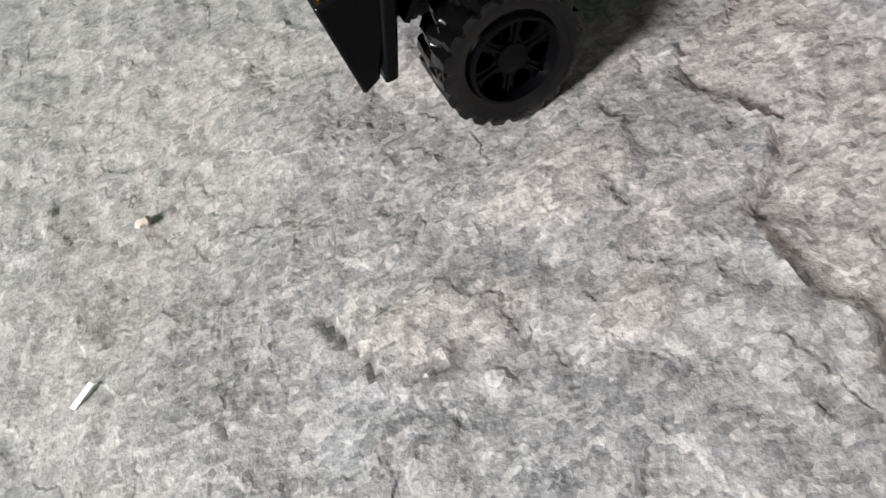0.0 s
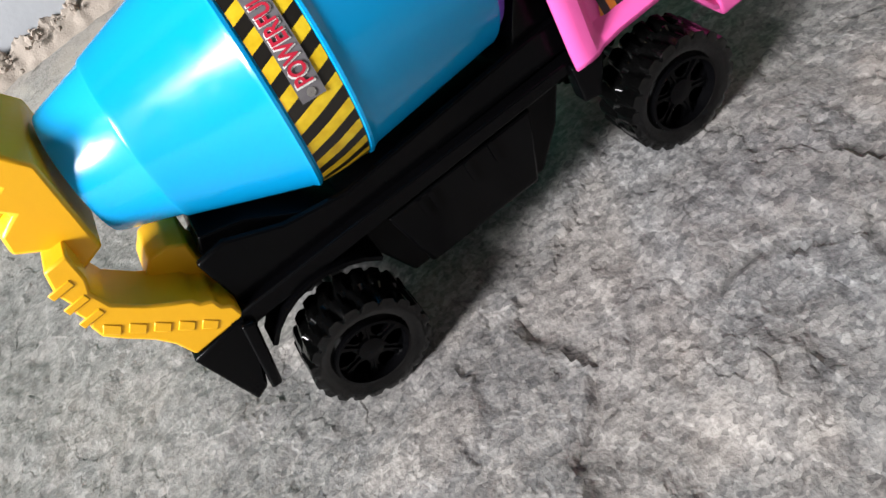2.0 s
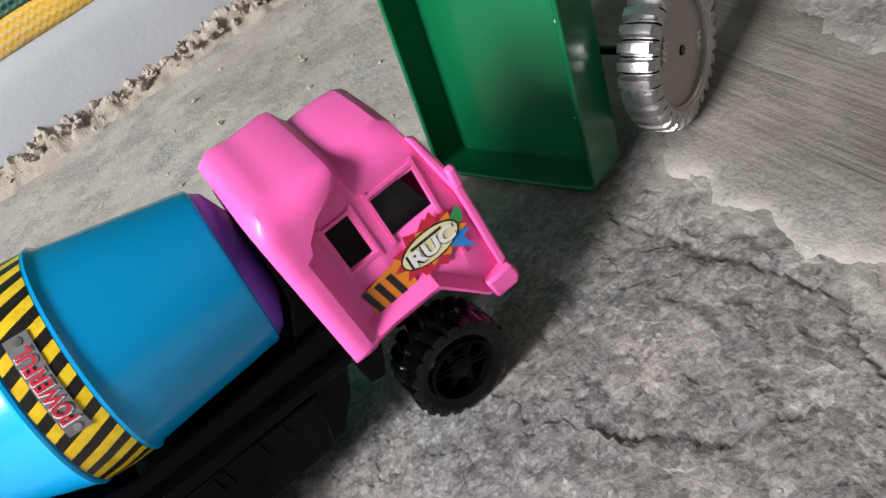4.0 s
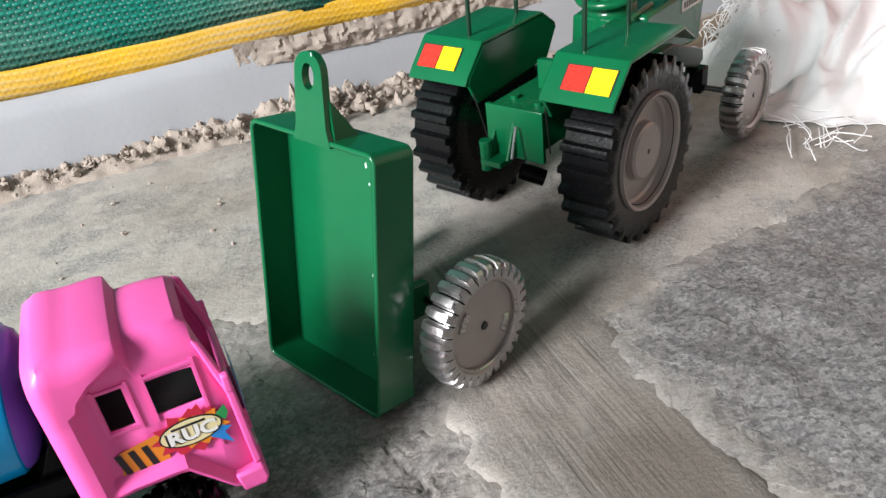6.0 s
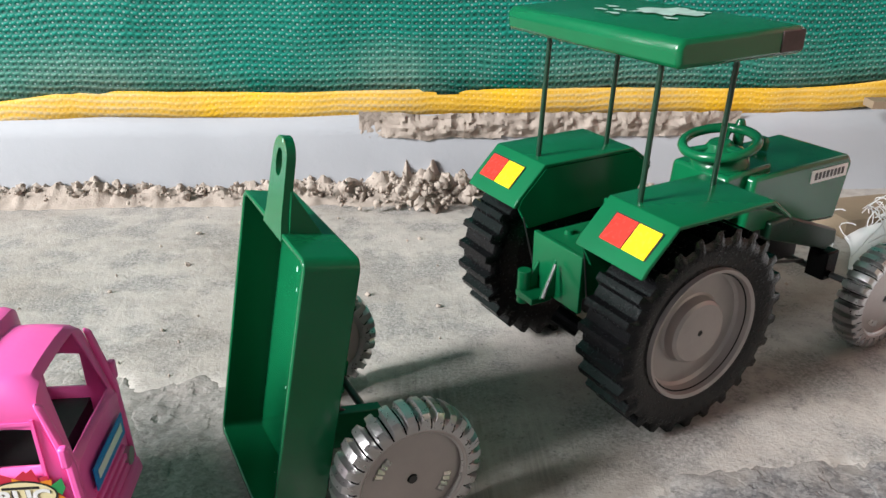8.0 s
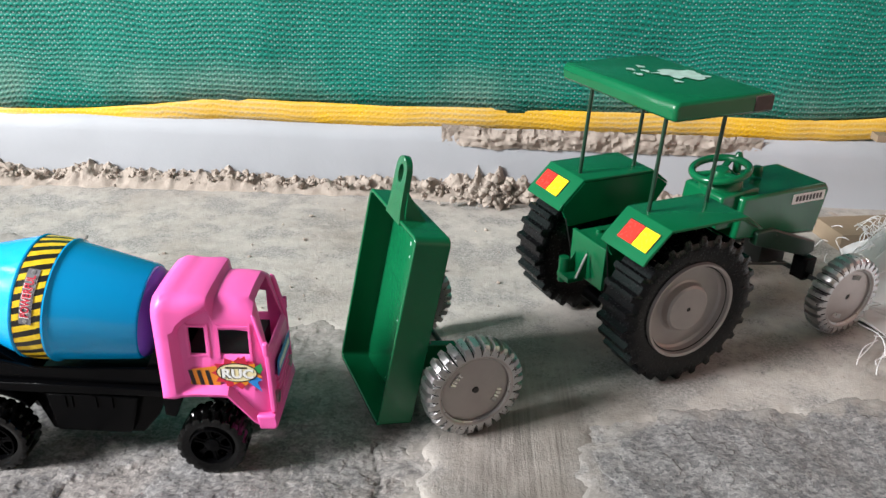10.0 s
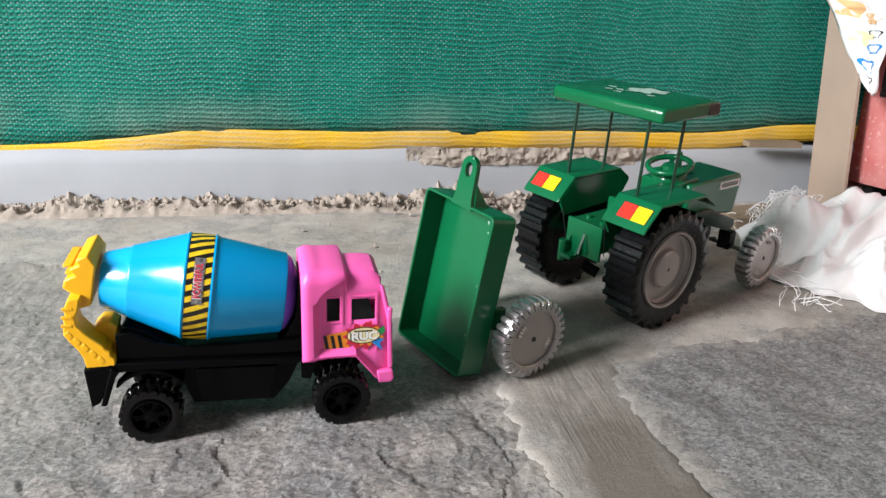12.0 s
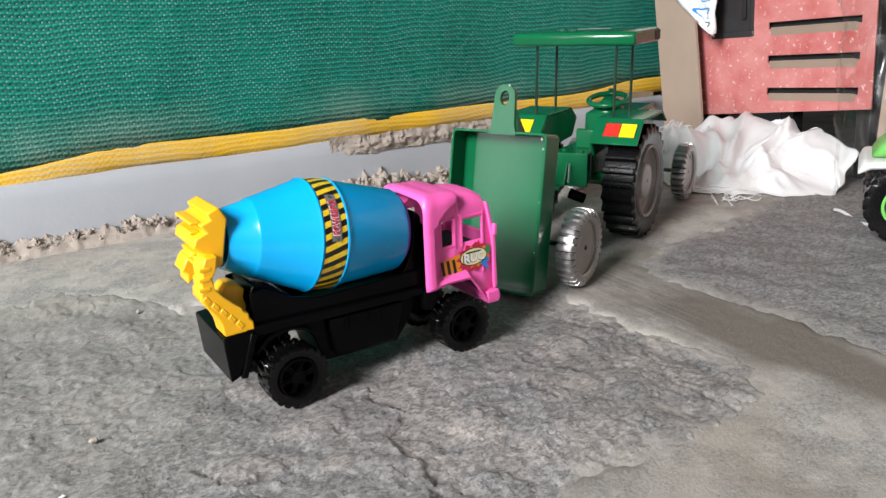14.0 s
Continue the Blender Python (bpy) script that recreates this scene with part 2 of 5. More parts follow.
def stripe_material():
    """Hazard band: yellow with slanting black stripes, laid round the drum by the band's own UVs."""
    m, n, l, b, tc = start("hazard_stripe_sticker")
    sep = n.new("ShaderNodeSeparateXYZ")
    l.new(tc.outputs["UV"], sep.inputs[0])
    ph = math_node(n, l, "FRACT", math_node(n, l, "ADD", math_node(n, l, "MULTIPLY", sep.outputs["X"], 30.0), math_node(n, l, "MULTIPLY", sep.outputs["Y"], 0.8)))
    on = math_node(n, l, "GREATER_THAN", ph, 0.5)
    wear = noise_node(n, l, tc.outputs["Object"], 240, 3)
    yellow = ramp_node(n, l, wear, [(0.3, (0.72, 0.45, 0.01)), (0.7, (0.88, 0.62, 0.03))])
    l.new(mixed(n, l, on, yellow, (0.012, 0.010, 0.008)), b.inputs["Base Color"])
    b.inputs["Roughness"].default_value = 0.3
    bp = n.new("ShaderNodeBump")
    bp.inputs["Strength"].default_value, bp.inputs["Distance"].default_value = 0.4, 0.002
    l.new(noise_node(n, l, tc.outputs["Object"], 70, 2), bp.inputs["Height"])
    l.new(bp.outputs[0], b.inputs["Normal"])
    return m


def red_paint_material():
    m, n, l, b, tc = start("chipped_red_paint")
    v = tc.outputs["Object"]
    fine, mid = noise_node(n, l, v, 130, 5, 0.6), noise_node(n, l, v, 14, 4)
    col = ramp_node(n, l, mid, [(0.3, (0.44, 0.085, 0.080)), (0.7, (0.60, 0.25, 0.235))])
    chip = ramp_node(n, l, fine, [(0.60, (0, 0, 0)), (0.70, (0.8, 0.8, 0.8))])
    col = mixed(n, l, chip, col, (0.75, 0.62, 0.58))
    l.new(col, b.inputs["Base Color"])
    b.inputs["Roughness"].default_value = 0.55
    return m


STONE, CEMENT = stone_material(), cement_material()
NET = net_material("green_shade_net", (0.001, 0.046, 0.034), (0.004, 0.250, 0.182), (0.36, 0.53, 0.50))
HEM = net_material("yellow_net_hem", (0.66, 0.36, 0.012), (0.84, 0.50, 0.03), (0.84, 0.66, 0.28), 0.3)
STRIPE, RED_PAINT = stripe_material(), red_paint_material()
PLASTER = material("smooth_grey_plaster", (0.38, 0.395, 0.42), 0.6, vary=0.12, scale=8, bump=0.25, bump_scale=160)
RUBBLE = material("crumbled_mortar", (0.37, 0.315, 0.27), 0.95, vary=0.35, scale=70, bump=0.8, bump_scale=500, spec=0.2)
# kept darker than real render so that the room bounces little light
WALL = material("dark_low_bounce_render", (0.11, 0.11, 0.113), 0.9, vary=0.15, scale=5, bump=0.5, bump_scale=120, spec=0.2)
BLACK = material("black_plastic", (0.0015, 0.0015, 0.0018), 0.22, vary=0.2, bump=0.1, spec=0.10)
TYRE_BLACK = material("glossy_black_plastic_tyre", (0.0016, 0.0016, 0.0016), 0.13, vary=0.2, bump=0.15, spec=0.34)
RUBBER = material("dusty_black_rubber", (0.004, 0.004, 0.0045), 0.24, vary=0.5, scale=60, bump=0.25, dust=0.005, spec=0.22)
PINK = material("pink_plastic", (0.92, 0.125, 0.44), 0.38, vary=0.06, scale=20, bump=0.06)
BLUE = material("bright_blue_plastic", (0.002, 0.36, 0.76), 0.18, vary=0.05, scale=15, bump=0.04, bump_scale=120)
PURPLE = material("violet_plastic", (0.20, 0.10, 0.62), 0.35, vary=0.08, scale=20)
YELLOW = material("yellow_orange_plastic", (0.95, 0.48, 0.010), 0.33, vary=0.05, scale=20, bump=0.05)
GREEN = material("dark_green_paint", (0.003, 0.110, 0.040), 0.19, vary=0.14, scale=30, bump=0.10, bump_scale=220, spec=0.4)
DARK_GREEN = material("blackish_green_paint", (0.004, 0.03, 0.015), 0.3, vary=0.3, scale=80, bump=0.1)
SILVER = material("silver_painted_plastic", (0.47, 0.46, 0.46), 0.29, metal=0.95, vary=0.18, scale=120, bump=0.2)
RIM_GREY = material("satin_taupe_silver_rim", (0.40, 0.36, 0.345), 0.42, metal=0.45, vary=0.12, scale=60, bump=0.12)
STEEL = material("dark_steel_wire", (0.06, 0.06, 0.06), 0.4, metal=0.8)
SACK = material("white_woven_plastic", (0.77, 0.76, 0.765), 0.5, vary=0.08, scale=25, bump=0.4, bump_scale=700)
CARD = material("brown_cardboard", (0.36, 0.27, 0.21), 0.85, vary=0.15, scale=14, bump=0.2)
WOOD = material("pale_bare_wood", (0.24, 0.18, 0.12), 0.7, vary=0.2, scale=30, bump=0.3)
WHITE = material("white_sticker", (0.80, 0.80, 0.78), 0.4, vary=0.05)
GREY_PLATE = material("grey_printed_plate", (0.16, 0.15, 0.16), 0.4, vary=0.25, scale=200)
RED = material("red_reflector_sticker", (0.62, 0.03, 0.02), 0.25, vary=0.08, scale=300)
YEL = material("yellow_reflector_sticker", (0.88, 0.66, 0.01), 0.25, vary=0.08, scale=300)
INK_RED = material("red_print", (0.55, 0.02, 0.05), 0.35, vary=0.1)
INK_BLACK = material("black_print", (0.012, 0.010, 0.010), 0.4, vary=0.1)
INK_ORANGE = material("orange_print", (0.78, 0.25, 0.02), 0.35, vary=0.1)
INK_BLUE = material("blue_print", (0.02, 0.22, 0.62), 0.35, vary=0.1)
INK_GREEN = material("green_print", (0.02, 0.26, 0.07), 0.35, vary=0.1)
INK_CREAM = material("cream_print", (0.80, 0.70, 0.40), 0.35, vary=0.1)
DARK_BROWN = material("dull_dark_brown", (0.045, 0.028, 0.026), 0.6, vary=0.4, scale=120)
INK_TAN = material("tan_print", (0.72, 0.42, 0.20), 0.35, vary=0.15)
WORN = material("worn_whitish_paint", (0.42, 0.56, 0.50), 0.4, vary=0.5, scale=140)
DARK = material("near_black", (0.012, 0.011, 0.011), 0.6, vary=0.2)
LIME = material("light_green_plastic", (0.16, 0.52, 0.10), 0.35, vary=0.08)
SMOKED = material("smoked_window_plastic", (0.035, 0.033, 0.035), 0.12, vary=0.2)
BAG = material("printed_white_film", (0.78, 0.78, 0.79), 0.3, vary=0.05)


# ==== shapes: each gives (points, faces) ====
def box(x0, x1, y0, y1, z0, z1):
    v = [(x, y, z) for x in (x0, x1) for y in (y0, y1) for z in (z0, z1)]
    return v, [(0, 1, 3, 2), (4, 6, 7, 5), (0, 4, 5, 1), (2, 3, 7, 6), (0, 2, 6, 4), (1, 5, 7, 3)]


def join(*shapes):
    v, f = [], []
    for sv, sf in shapes:
        k = len(v)
        v += list(sv)
        f += [tuple(i + k for i in face) for face in sf]
    return v, f


def moved(shape, m):
    return [tuple(m @ Vector(p)) for p in shape[0]], shape[1]


def extruded(poly, y0, y1):
    """A polygon in x and z, drawn from y0 to y1."""
    n = len(poly)
    v = [(x, y0, z) for x, z in poly] + [(x, y1, z) for x, z in poly]
    return v, [tuple(range(n))[::-1], tuple(range(n, 2 * n))] + [(i, (i + 1) % n, n + (i + 1) % n, n + i) for i in range(n)]


def turned(profile, n=40, closed=False):
    """A profile of (radius, height) turned round z."""
    v, f, k = [], [], len(profile)
    for i in range(n):
        a = 2 * math.pi * i / n
        v += [(r * math.cos(a), r * math.sin(a), h) for r, h in profile]
    for i in range(n):
        j = (i + 1) % n
        for q in range(k if closed else k - 1):
            p = (q + 1) % k
            f.append((i * k + q, j * k + q, j * k + p, i * k + p))
    return v, f


def cylinder(p, q, r, n=16, r2=None):
    p, q = Vector(p), Vector(q)
    length = (q - p).length
    m = Matrix.Translation(p) @ (q - p).to_track_quat("Z", "Y").to_matrix().to_4x4()
    r2 = r if r2 is None else r2
    v, f = turned([(r, 0), (r2, length)], n)
    f = f + [tuple(2 * i for i in range(n))[::-1], tuple(2 * i + 1 for i in range(n))]
    return moved((v, f), m)


def tube(path, r, n=6):
    pts = [Vector(p) for p in path]
    v, f = [], []
    for i, p in enumerate(pts):
        d = (pts[min(i + 1, len(pts) - 1)] - pts[max(i - 1, 0)]).normalized()
        q = d.to_track_quat("Z", "Y")
        v += [tuple(p + q @ Vector((r * math.cos(2 * math.pi * k / n), r * math.sin(2 * math.pi * k / n), 0))) for k in range(n)]
    for i in range(len(pts) - 1):
        f += [(i * n + k, i * n + (k + 1) % n, (i + 1) * n + (k + 1) % n, (i + 1) * n + k) for k in range(n)]
    f += [tuple(range(n))[::-1], tuple(range((len(pts) - 1) * n, len(pts) * n))]
    return v, f


def ring(radius, r, n=36, k=10):
    return turned([(radius + r * math.cos(2 * math.pi * i / k), r * math.sin(2 * math.pi * i / k)) for i in range(k)], n, True)


def lettered(words, size, depth=0.0):
    """The outline of words in the built-in font, centred, lying in x and y."""
    c = bpy.data.curves.new("words", "FONT")
    c.body, c.size, c.align_x, c.align_y, c.offset, c.resolution_u = words, size, "CENTER", "CENTER", depth, 3
    ob = bpy.data.objects.new("words", c)
    scene.collection.objects.link(ob)
    bpy.context.view_layer.update()
    me = ob.to_mesh()
    out = [tuple(p.co) for p in me.vertices], [tuple(q.vertices) for q in me.polygons]
    ob.to_mesh_clear()
    bpy.data.objects.remove(ob)
    bpy.data.curves.remove(c)
    return out


def make_mesh(name, shape, mat, smooth=False):
    me = bpy.data.meshes.new(name)
    me.from_pydata(shape[0], [], shape[1])
    bm = bmesh.new()
    bm.from_mesh(me)
    bmesh.ops.recalc_face_normals(bm, faces=bm.faces)
    bm.to_mesh(me)
    bm.free()
    if smooth:
        me.shade_smooth()
        if smooth != "all":
            me.set_sharp_from_angle(angle=radians(smooth if smooth is not True else 40))
    if mat:
        me.materials.append(mat)
    return me


def part(name, shape, mat, parent, label="", smooth=False, bevel=0.0, solid=0.0):
    """One mesh object under a thing or a part. shape: (points, faces), or a mesh to share."""
    me = shape if isinstance(shape, bpy.types.Mesh) else make_mesh(name, shape, mat, smooth)
    ob = new(name, me)
    ob.parent = parent
    if solid:
        mod = ob.modifiers.new("thickness", "SOLIDIFY")
        mod.thickness, mod.offset = solid, -1
    if bevel:
        mod = ob.modifiers.new("edges", "BEVEL")
        mod.width, mod.segments, mod.limit_method, mod.angle_limit = bevel, 2, "ANGLE", radians(35)
        me.shade_smooth()
        me.set_sharp_from_angle(angle=radians(50))
    if label:
        tagged(ob, label)
    return ob


def thing(name, m, label, category, group="", kind=""):
    ob = new(name)
    ob.empty_display_size = 0.02
    ob.matrix_world = m
    return tagged(ob, label, category, group, kind)


def structure(name, shape, mat, label, category, smooth=False, bevel=0.0):
    ob = new(name, make_mesh(name, shape, mat, smooth))
    if bevel:
        mod = ob.modifiers.new("edges", "BEVEL")
        mod.width, mod.segments, mod.limit_method = bevel, 2, "ANGLE"
    return tagged(ob, label, category, kind="structure")


def ramp01(x, a, b):
    t = min(1.0, max(0.0, (x - a) / (b - a)))
    return t * t * (3 - 2 * t)


def fnoise(x, y, z=0.0, octaves=4):
    return noise.fractal(Vector((x, y, z)), 1.0, 2.0, octaves)


def sheet(xs, ys, height):
    """A grid over xs and ys with z = height(x, y)."""
    v = [(x, y, height(x, y)) for y in ys for x in xs]
    w = len(xs)
    f = [(j * w + i, j * w + i + 1, (j + 1) * w + i + 1, (j + 1) * w + i) for j in range(len(ys) - 1) for i in range(w - 1)]
    return v, f


def painted_mask(ob, name, fn):
    me = ob.data
    at = me.attributes.new(name, "FLOAT", "POINT")
    at.data.foreach_set("value", [fn(p.co.x, p.co.y) for p in me.vertices])


def steps(a, b, d):
    n = max(1, round((b - a) / d))
    return [a + (b - a) * i / n for i in range(n + 1)]


# ==== floor ====
def slab_a_sides(x, y):
    """Distance inside the broken right, far and near edges of the large slab."""
    edge_x = 0.398 + 0.014 * fnoise(y * 9, 1.3) + 0.012 * fnoise(y * 40, 7.0)
    edge_y = 0.43 + 0.16 * (1 - ramp01(x, -0.12, 0.14)) + 0.05 * fnoise(x * 5, 4.0) + 0.03 * fnoise(x * 24, 2.0)
    low_y = -0.025 - 0.5 * max(0.0, 0.17 - x) + 0.03 * ramp01(x, 0.33, 0.41) + 0.012 * fnoise(x * 11, 5.0) + 0.010 * fnoise(x * 42, 9.0)
    return edge_x - x, edge_y - y, y - low_y


def in_slab_a(x, y):
    return min(slab_a_sides(x, y))


def slab_a_dust(x, y):
    right, far, near = slab_a_sides(x, y)
    ragged = 0.030 * fnoise(x * 16, y * 16, 7.0) + 0.022 * fnoise(x * 60, y * 60, 4.0)
    rim = 1 - ramp01(min(right, near) + ragged, 0.006, 0.030)
    return max(rim, 1 - ramp01(far + 0.03 * fnoise(x * 14, y * 14, 7.0), 0.0, 0.22), 0.35 * ramp01(0.09 - x - 0.8 * (0.30 - y), 0, 0.12))


def in_slab_b(x, y):
    edge_x = 0.508 + 0.008 * fnoise(y * 12, 3.3) + 0.008 * fnoise(y * 45, 1.0)
    edge_y = 0.283 + 0.18 * (x - 0.52) + 0.012 * fnoise(x * 10, 8.0) + 0.008 * fnoise(x * 40, 6.0)
    return min(x - edge_x, edge_y - y)


def flake_edge(y):
    """The broken edge of the thick flake beside the truck: x at which it begins, by y."""
    pts = ((-0.1, 0.15), (0.051, 0.098), (0.075, 0.096), (0.108, 0.100), (0.134, 0.121), (0.172, 0.112), (0.20, 0.16), (0.3, 0.34))
    for (ya, xa), (yb, xb) in zip(pts, pts[1:]):
        if y <= yb:
            return xa + (xb - xa) * (y - ya) / (yb - ya)
    return 0.4


def flake_parts(x, y):
    """How far a place lies in the sunk flaked-off field (first) and in the raised thin plates (second)."""
    wob = 0.008 * fnoise(x * 45, y * 45, 2.0) + 0.0012 * fnoise(x * 120, y * 120, 2.0, 2)
    sunk = ramp01(x - flake_edge(y) + wob, 0.0, 0.0045) * ramp01(0.155 + 0.4 * (y - 0.05) - x + 2 * wob, 0.0, 0.035) * ramp01(y + 0.02 + wob, 0, 0.004)
    plates = 0.0
    for cx, cy, rx, ry in ((0.055, 0.150, 0.036, 0.017), (0.000, 0.118, 0.034, 0.020), (0.25, 0.082, 0.034, 0.020), (0.052, 0.096, 0.018, 0.010), (0.165, 0.085, 0.020, 0.028), (0.30, 0.15, 0.03, 0.02), (0.21, 0.02, 0.05, 0.03), (0.34, 0.06, 0.03, 0.05)):
        plates = max(plates, ramp01(1 - math.hypot((x - cx) / rx, (y - cy) / ry) + 26 * wob, 0, 0.26))
    return sunk, plates


CRACKS = (((0.344, 0.245), (0.341, 0.225), (0.352, 0.200), (0.350, 0.170)), ((0.104, 0.055), (0.100, 0.04), (0.085, 0.02)), ((0.257, 0.140), (0.270, 0.116), (0.285, 0.096), (0.32, 0.085)),
          ((0.235, 0.112), (0.228, 0.095), (0.236, 0.074)), ((-0.03, 0.145), (-0.025, 0.115), (-0.005, 0.107), (0.012, 0.108)), ((0.345, 0.20), (0.37, 0.12), (0.33, 0.04), (0.35, -0.1)), ((0.18, 0.125), (0.205, 0.128), (0.22, 0.112)))


def crack(x, y):
    x += 0.005 * fnoise(x * 60, y * 60, 1.0) + 0.002 * fnoise(x * 200, y * 200)
    y += 0.005 * fnoise(x * 60, y * 60, 6.0) + 0.002 * fnoise(x * 200, y * 200, 3.0)
    best = 1.0
    for line in CRACKS:
        for (ax, ay), (bx, by) in zip(line, line[1:]):
            dx, dy = bx - ax, by - ay
            t = min(1, max(0, ((x - ax) * dx + (y - ay) * dy) / (dx * dx + dy * dy)))
            best = min(best, math.hypot(x - ax - t * dx, y - ay - t * dy))
    return 1 - ramp01(best, 0.0003, 0.0026)


def terrace(v, step):
    q = v / step
    k = math.floor(q)
    return step * (k + ramp01(q - k, 0.82, 0.99))


def slab_top(x, y, inside):
    h = terrace(0.0052 * fnoise(x * 8, y * 10, 0.5, 7), 0.0011) + terrace(0.0016 * fnoise(x * 34, y * 40, 3.5, 5), 0.0008)
    h += 0.0004 * fnoise(x * 120, y * 120, 5.0, 3)
    if x < 0.42:
        sunk, plates = flake_parts(x, y)
        h += 0.0011 * plates - 0.0026 * sunk - 0.0016 * crack(x, y)
    return h - 0.0004 - 0.0055 * (1 - ramp01(inside, -0.012, 0.008))


def cement_top(x, y):
    a, b = in_slab_a(x, y), in_slab_b(x, y)
    h = -0.0008 + 0.0012 * fnoise(x * 6, y * 6, 9.0) + 0.0004 * fnoise(x * 50, y * 50, 9.0, 3)
    h -= 0.014 * max(ramp01(a, 0.005, 0.03), ramp01(b, 0.005, 0.03)) if (-0.75 < x < 1.25 and -0.75 < y) else 0.0
    return h


fx = steps(-4, -0.7, 0.33) + steps(-0.69, 1.25, 0.0065) + steps(1.3, 4, 0.3)
fy = steps(-4, -0.6, 0.34) + steps(-0.59, 0.82, 0.0065) + steps(0.9, 1.5, 0.2)
floor = structure("floor", sheet(fx, fy, lambda x, y: cement_top(x, y)), CEMENT, "dusty beige-grey cement screed floor with brushed grooves", "floor", smooth="all")
painted_mask(floor, "broom", lambda x, y: ramp01(x + 0.012 * fnoise(x * 30, y * 30), 0.395, 0.42) * ramp01(0.525 - x + 0.01 * fnoise(x * 30, y * 30, 4), 0, 0.03) * ramp01(0.52 - y + 0.1 * fnoise(x * 12, y * 12), 0, 0.22) * (0.25 + 0.6 * ramp01(y + 0.05 * fnoise(x * 20, y * 8), 0.02, 0.16)) * (0.2 + 0.8 * ramp01(fnoise(x * 22, y * 9, 3.0) + 0.4 * fnoise(x * 90, y * 30, 5.0), -0.25, 0.3)))
painted_mask(floor, "grime", lambda x, y: 0.55 * ramp01(x + 0.02 * fnoise(x * 25, y * 25, 3.0), 0.36, 0.44) * ramp01(0.42 - y + 0.06 * fnoise(x * 14, y * 14, 5.0), 0, 0.22) * ramp01(0.66 - x, 0, 0.1) + 0.6 * ramp01(fnoise(x * 5, y * 5, 6.0) + 0.5 * fnoise(x * 19, y * 19, 1.0), 0.05, 0.75) * ramp01(x, 0.35, 0.6) * ramp01(0.62 - y, 0, 0.2) + 0.95 * ramp01(0.045 - abs(x - 0.462 - 0.015 * fnoise(y * 9, 2.0)), 0, 0.03) * ramp01(0.22 - y + 0.04 * fnoise(x * 25, y * 25), 0, 0.12) + 0.62 * ramp01(0.10 - y + 0.05 * fnoise(x * 9, y * 9, 2.0), 0, 0.10) * ramp01(fnoise(x * 8, y * 8, 4.0) + 0.5 * fnoise(x * 31, y * 31, 1.0), -0.5, 0.35))


def slab(xs, ys, inside, dusty, label):
    top = sheet(xs, ys, lambda x, y: slab_top(x, y, inside(x, y)))
    ob = part("stone_slab", top, STONE, floor, label, smooth=28)
    painted_mask(ob, "flake", lambda x, y: min(1.0, (max(0.55 * flake_parts(x, y)[0], 0.7 * flake_parts(x, y)[1]) if x < 0.42 else 0) + 0.6 * ramp01(fnoise(x * 16, y * 16, 8.0), 0.1, 0.5)))
    painted_mask(ob, "dust", dusty)
    painted_mask(ob, "crack", lambda x, y: crack(x, y) if x < 0.42 else 0.0)
    painted_mask(ob, "damp", lambda x, y: max(0.75 if x > 0.45 else 0.0, ramp01(fnoise(x * 7, y * 7, 12.0) + 0.4 * fnoise(x * 33, y * 33, 2.0), 0.0, 0.6)))
    return ob


slab(steps(-0.66, -0.2, 0.006)[:-1] + steps(-0.2, 0.44, 0.0024), steps(-0.58, -0.05, 0.006)[:-1] + steps(-0.05, 0.46, 0.0026)[:-1] + steps(0.46, 0.66, 0.005), in_slab_a, slab_a_dust, "grey slate slab with flaking layers and pinkish patches")
slab(steps(0.47, 1.2, 0.005), steps(-0.55, 0.46, 0.005), in_slab_b, lambda x, y: 1 - ramp01(in_slab_b(x, y) + 0.030 * fnoise(x * 16, y * 16, 7.0) + 0.022 * fnoise(x * 60, y * 60, 4.0), 0.004, 0.030), "grey rough slate slab beside a brushed joint")


# ==== back wall, ledge, net ====
structure("wall_back", box(-2.7, 2.25, 0.85, 1.0, -0.02, 3.2), WALL, "plain rendered wall behind the green net", "wall")
# unseen room shell, added to hold back stray light and keep shadows deep
structure("wall_right", box(2.1, 2.25, -2.0, 0.85, -0.02, 3.2), WALL, "unseen dark end wall added to close the room", "wall")
structure("wall_front", box(-2.7, 2.25, -2.15, -2.0, -0.02, 3.2), WALL, "unseen dark wall added opposite the net", "wall")
structure("wall_left", join(box(-2.7, -2.58, -2.0, -1.30, -0.02, 3.2), box(-2.7, -2.58, -1.30, -0.34, 2.56, 3.2), box(-2.7, -2.58, -0.34, 0.42, -0.02, 3.2), box(-2.7, -2.58, 0.42, 0.70, 1.95, 3.2), box(-2.7, -2.58, 0.70, 0.85, -0.02, 3.2)), WALL, "unseen dark wall added round a tall open doorway and a narrow gap", "wall")
structure("ceiling", box(-2.7, 2.25, -2.15, 1.0, 3.2, 3.3), WALL, "unseen dark ceiling added over the room", "ceiling")


def ledge_profile(x):
    top = 0.097 + 0.003 * fnoise(x * 4, 2.0)
    return [(0.85, top + 0.002), (0.824, top), (0.812, top - 0.008), (0.806, top - 0.025), (0.804, 0.045), (0.801, 0.022), (0.798, -0.01)]


lx = steps(-2.57, 2.1, 0.02)
lv, lf = [], []
for x in lx:
    lv += [(x, y + 0.002 * fnoise(x * 6, z * 20), z) for y, z in ledge_profile(x)]
for i in range(len(lx) - 1):
    lf += [(i * 7 + k, i * 7 + k + 1, i * 7 + k + 8, i * 7 + k + 7) for k in range(6)]
structure("skirting_ledge", (lv, lf), PLASTER, "smooth pale grey plaster ledge at the foot of the wall", "ledge", smooth="all")


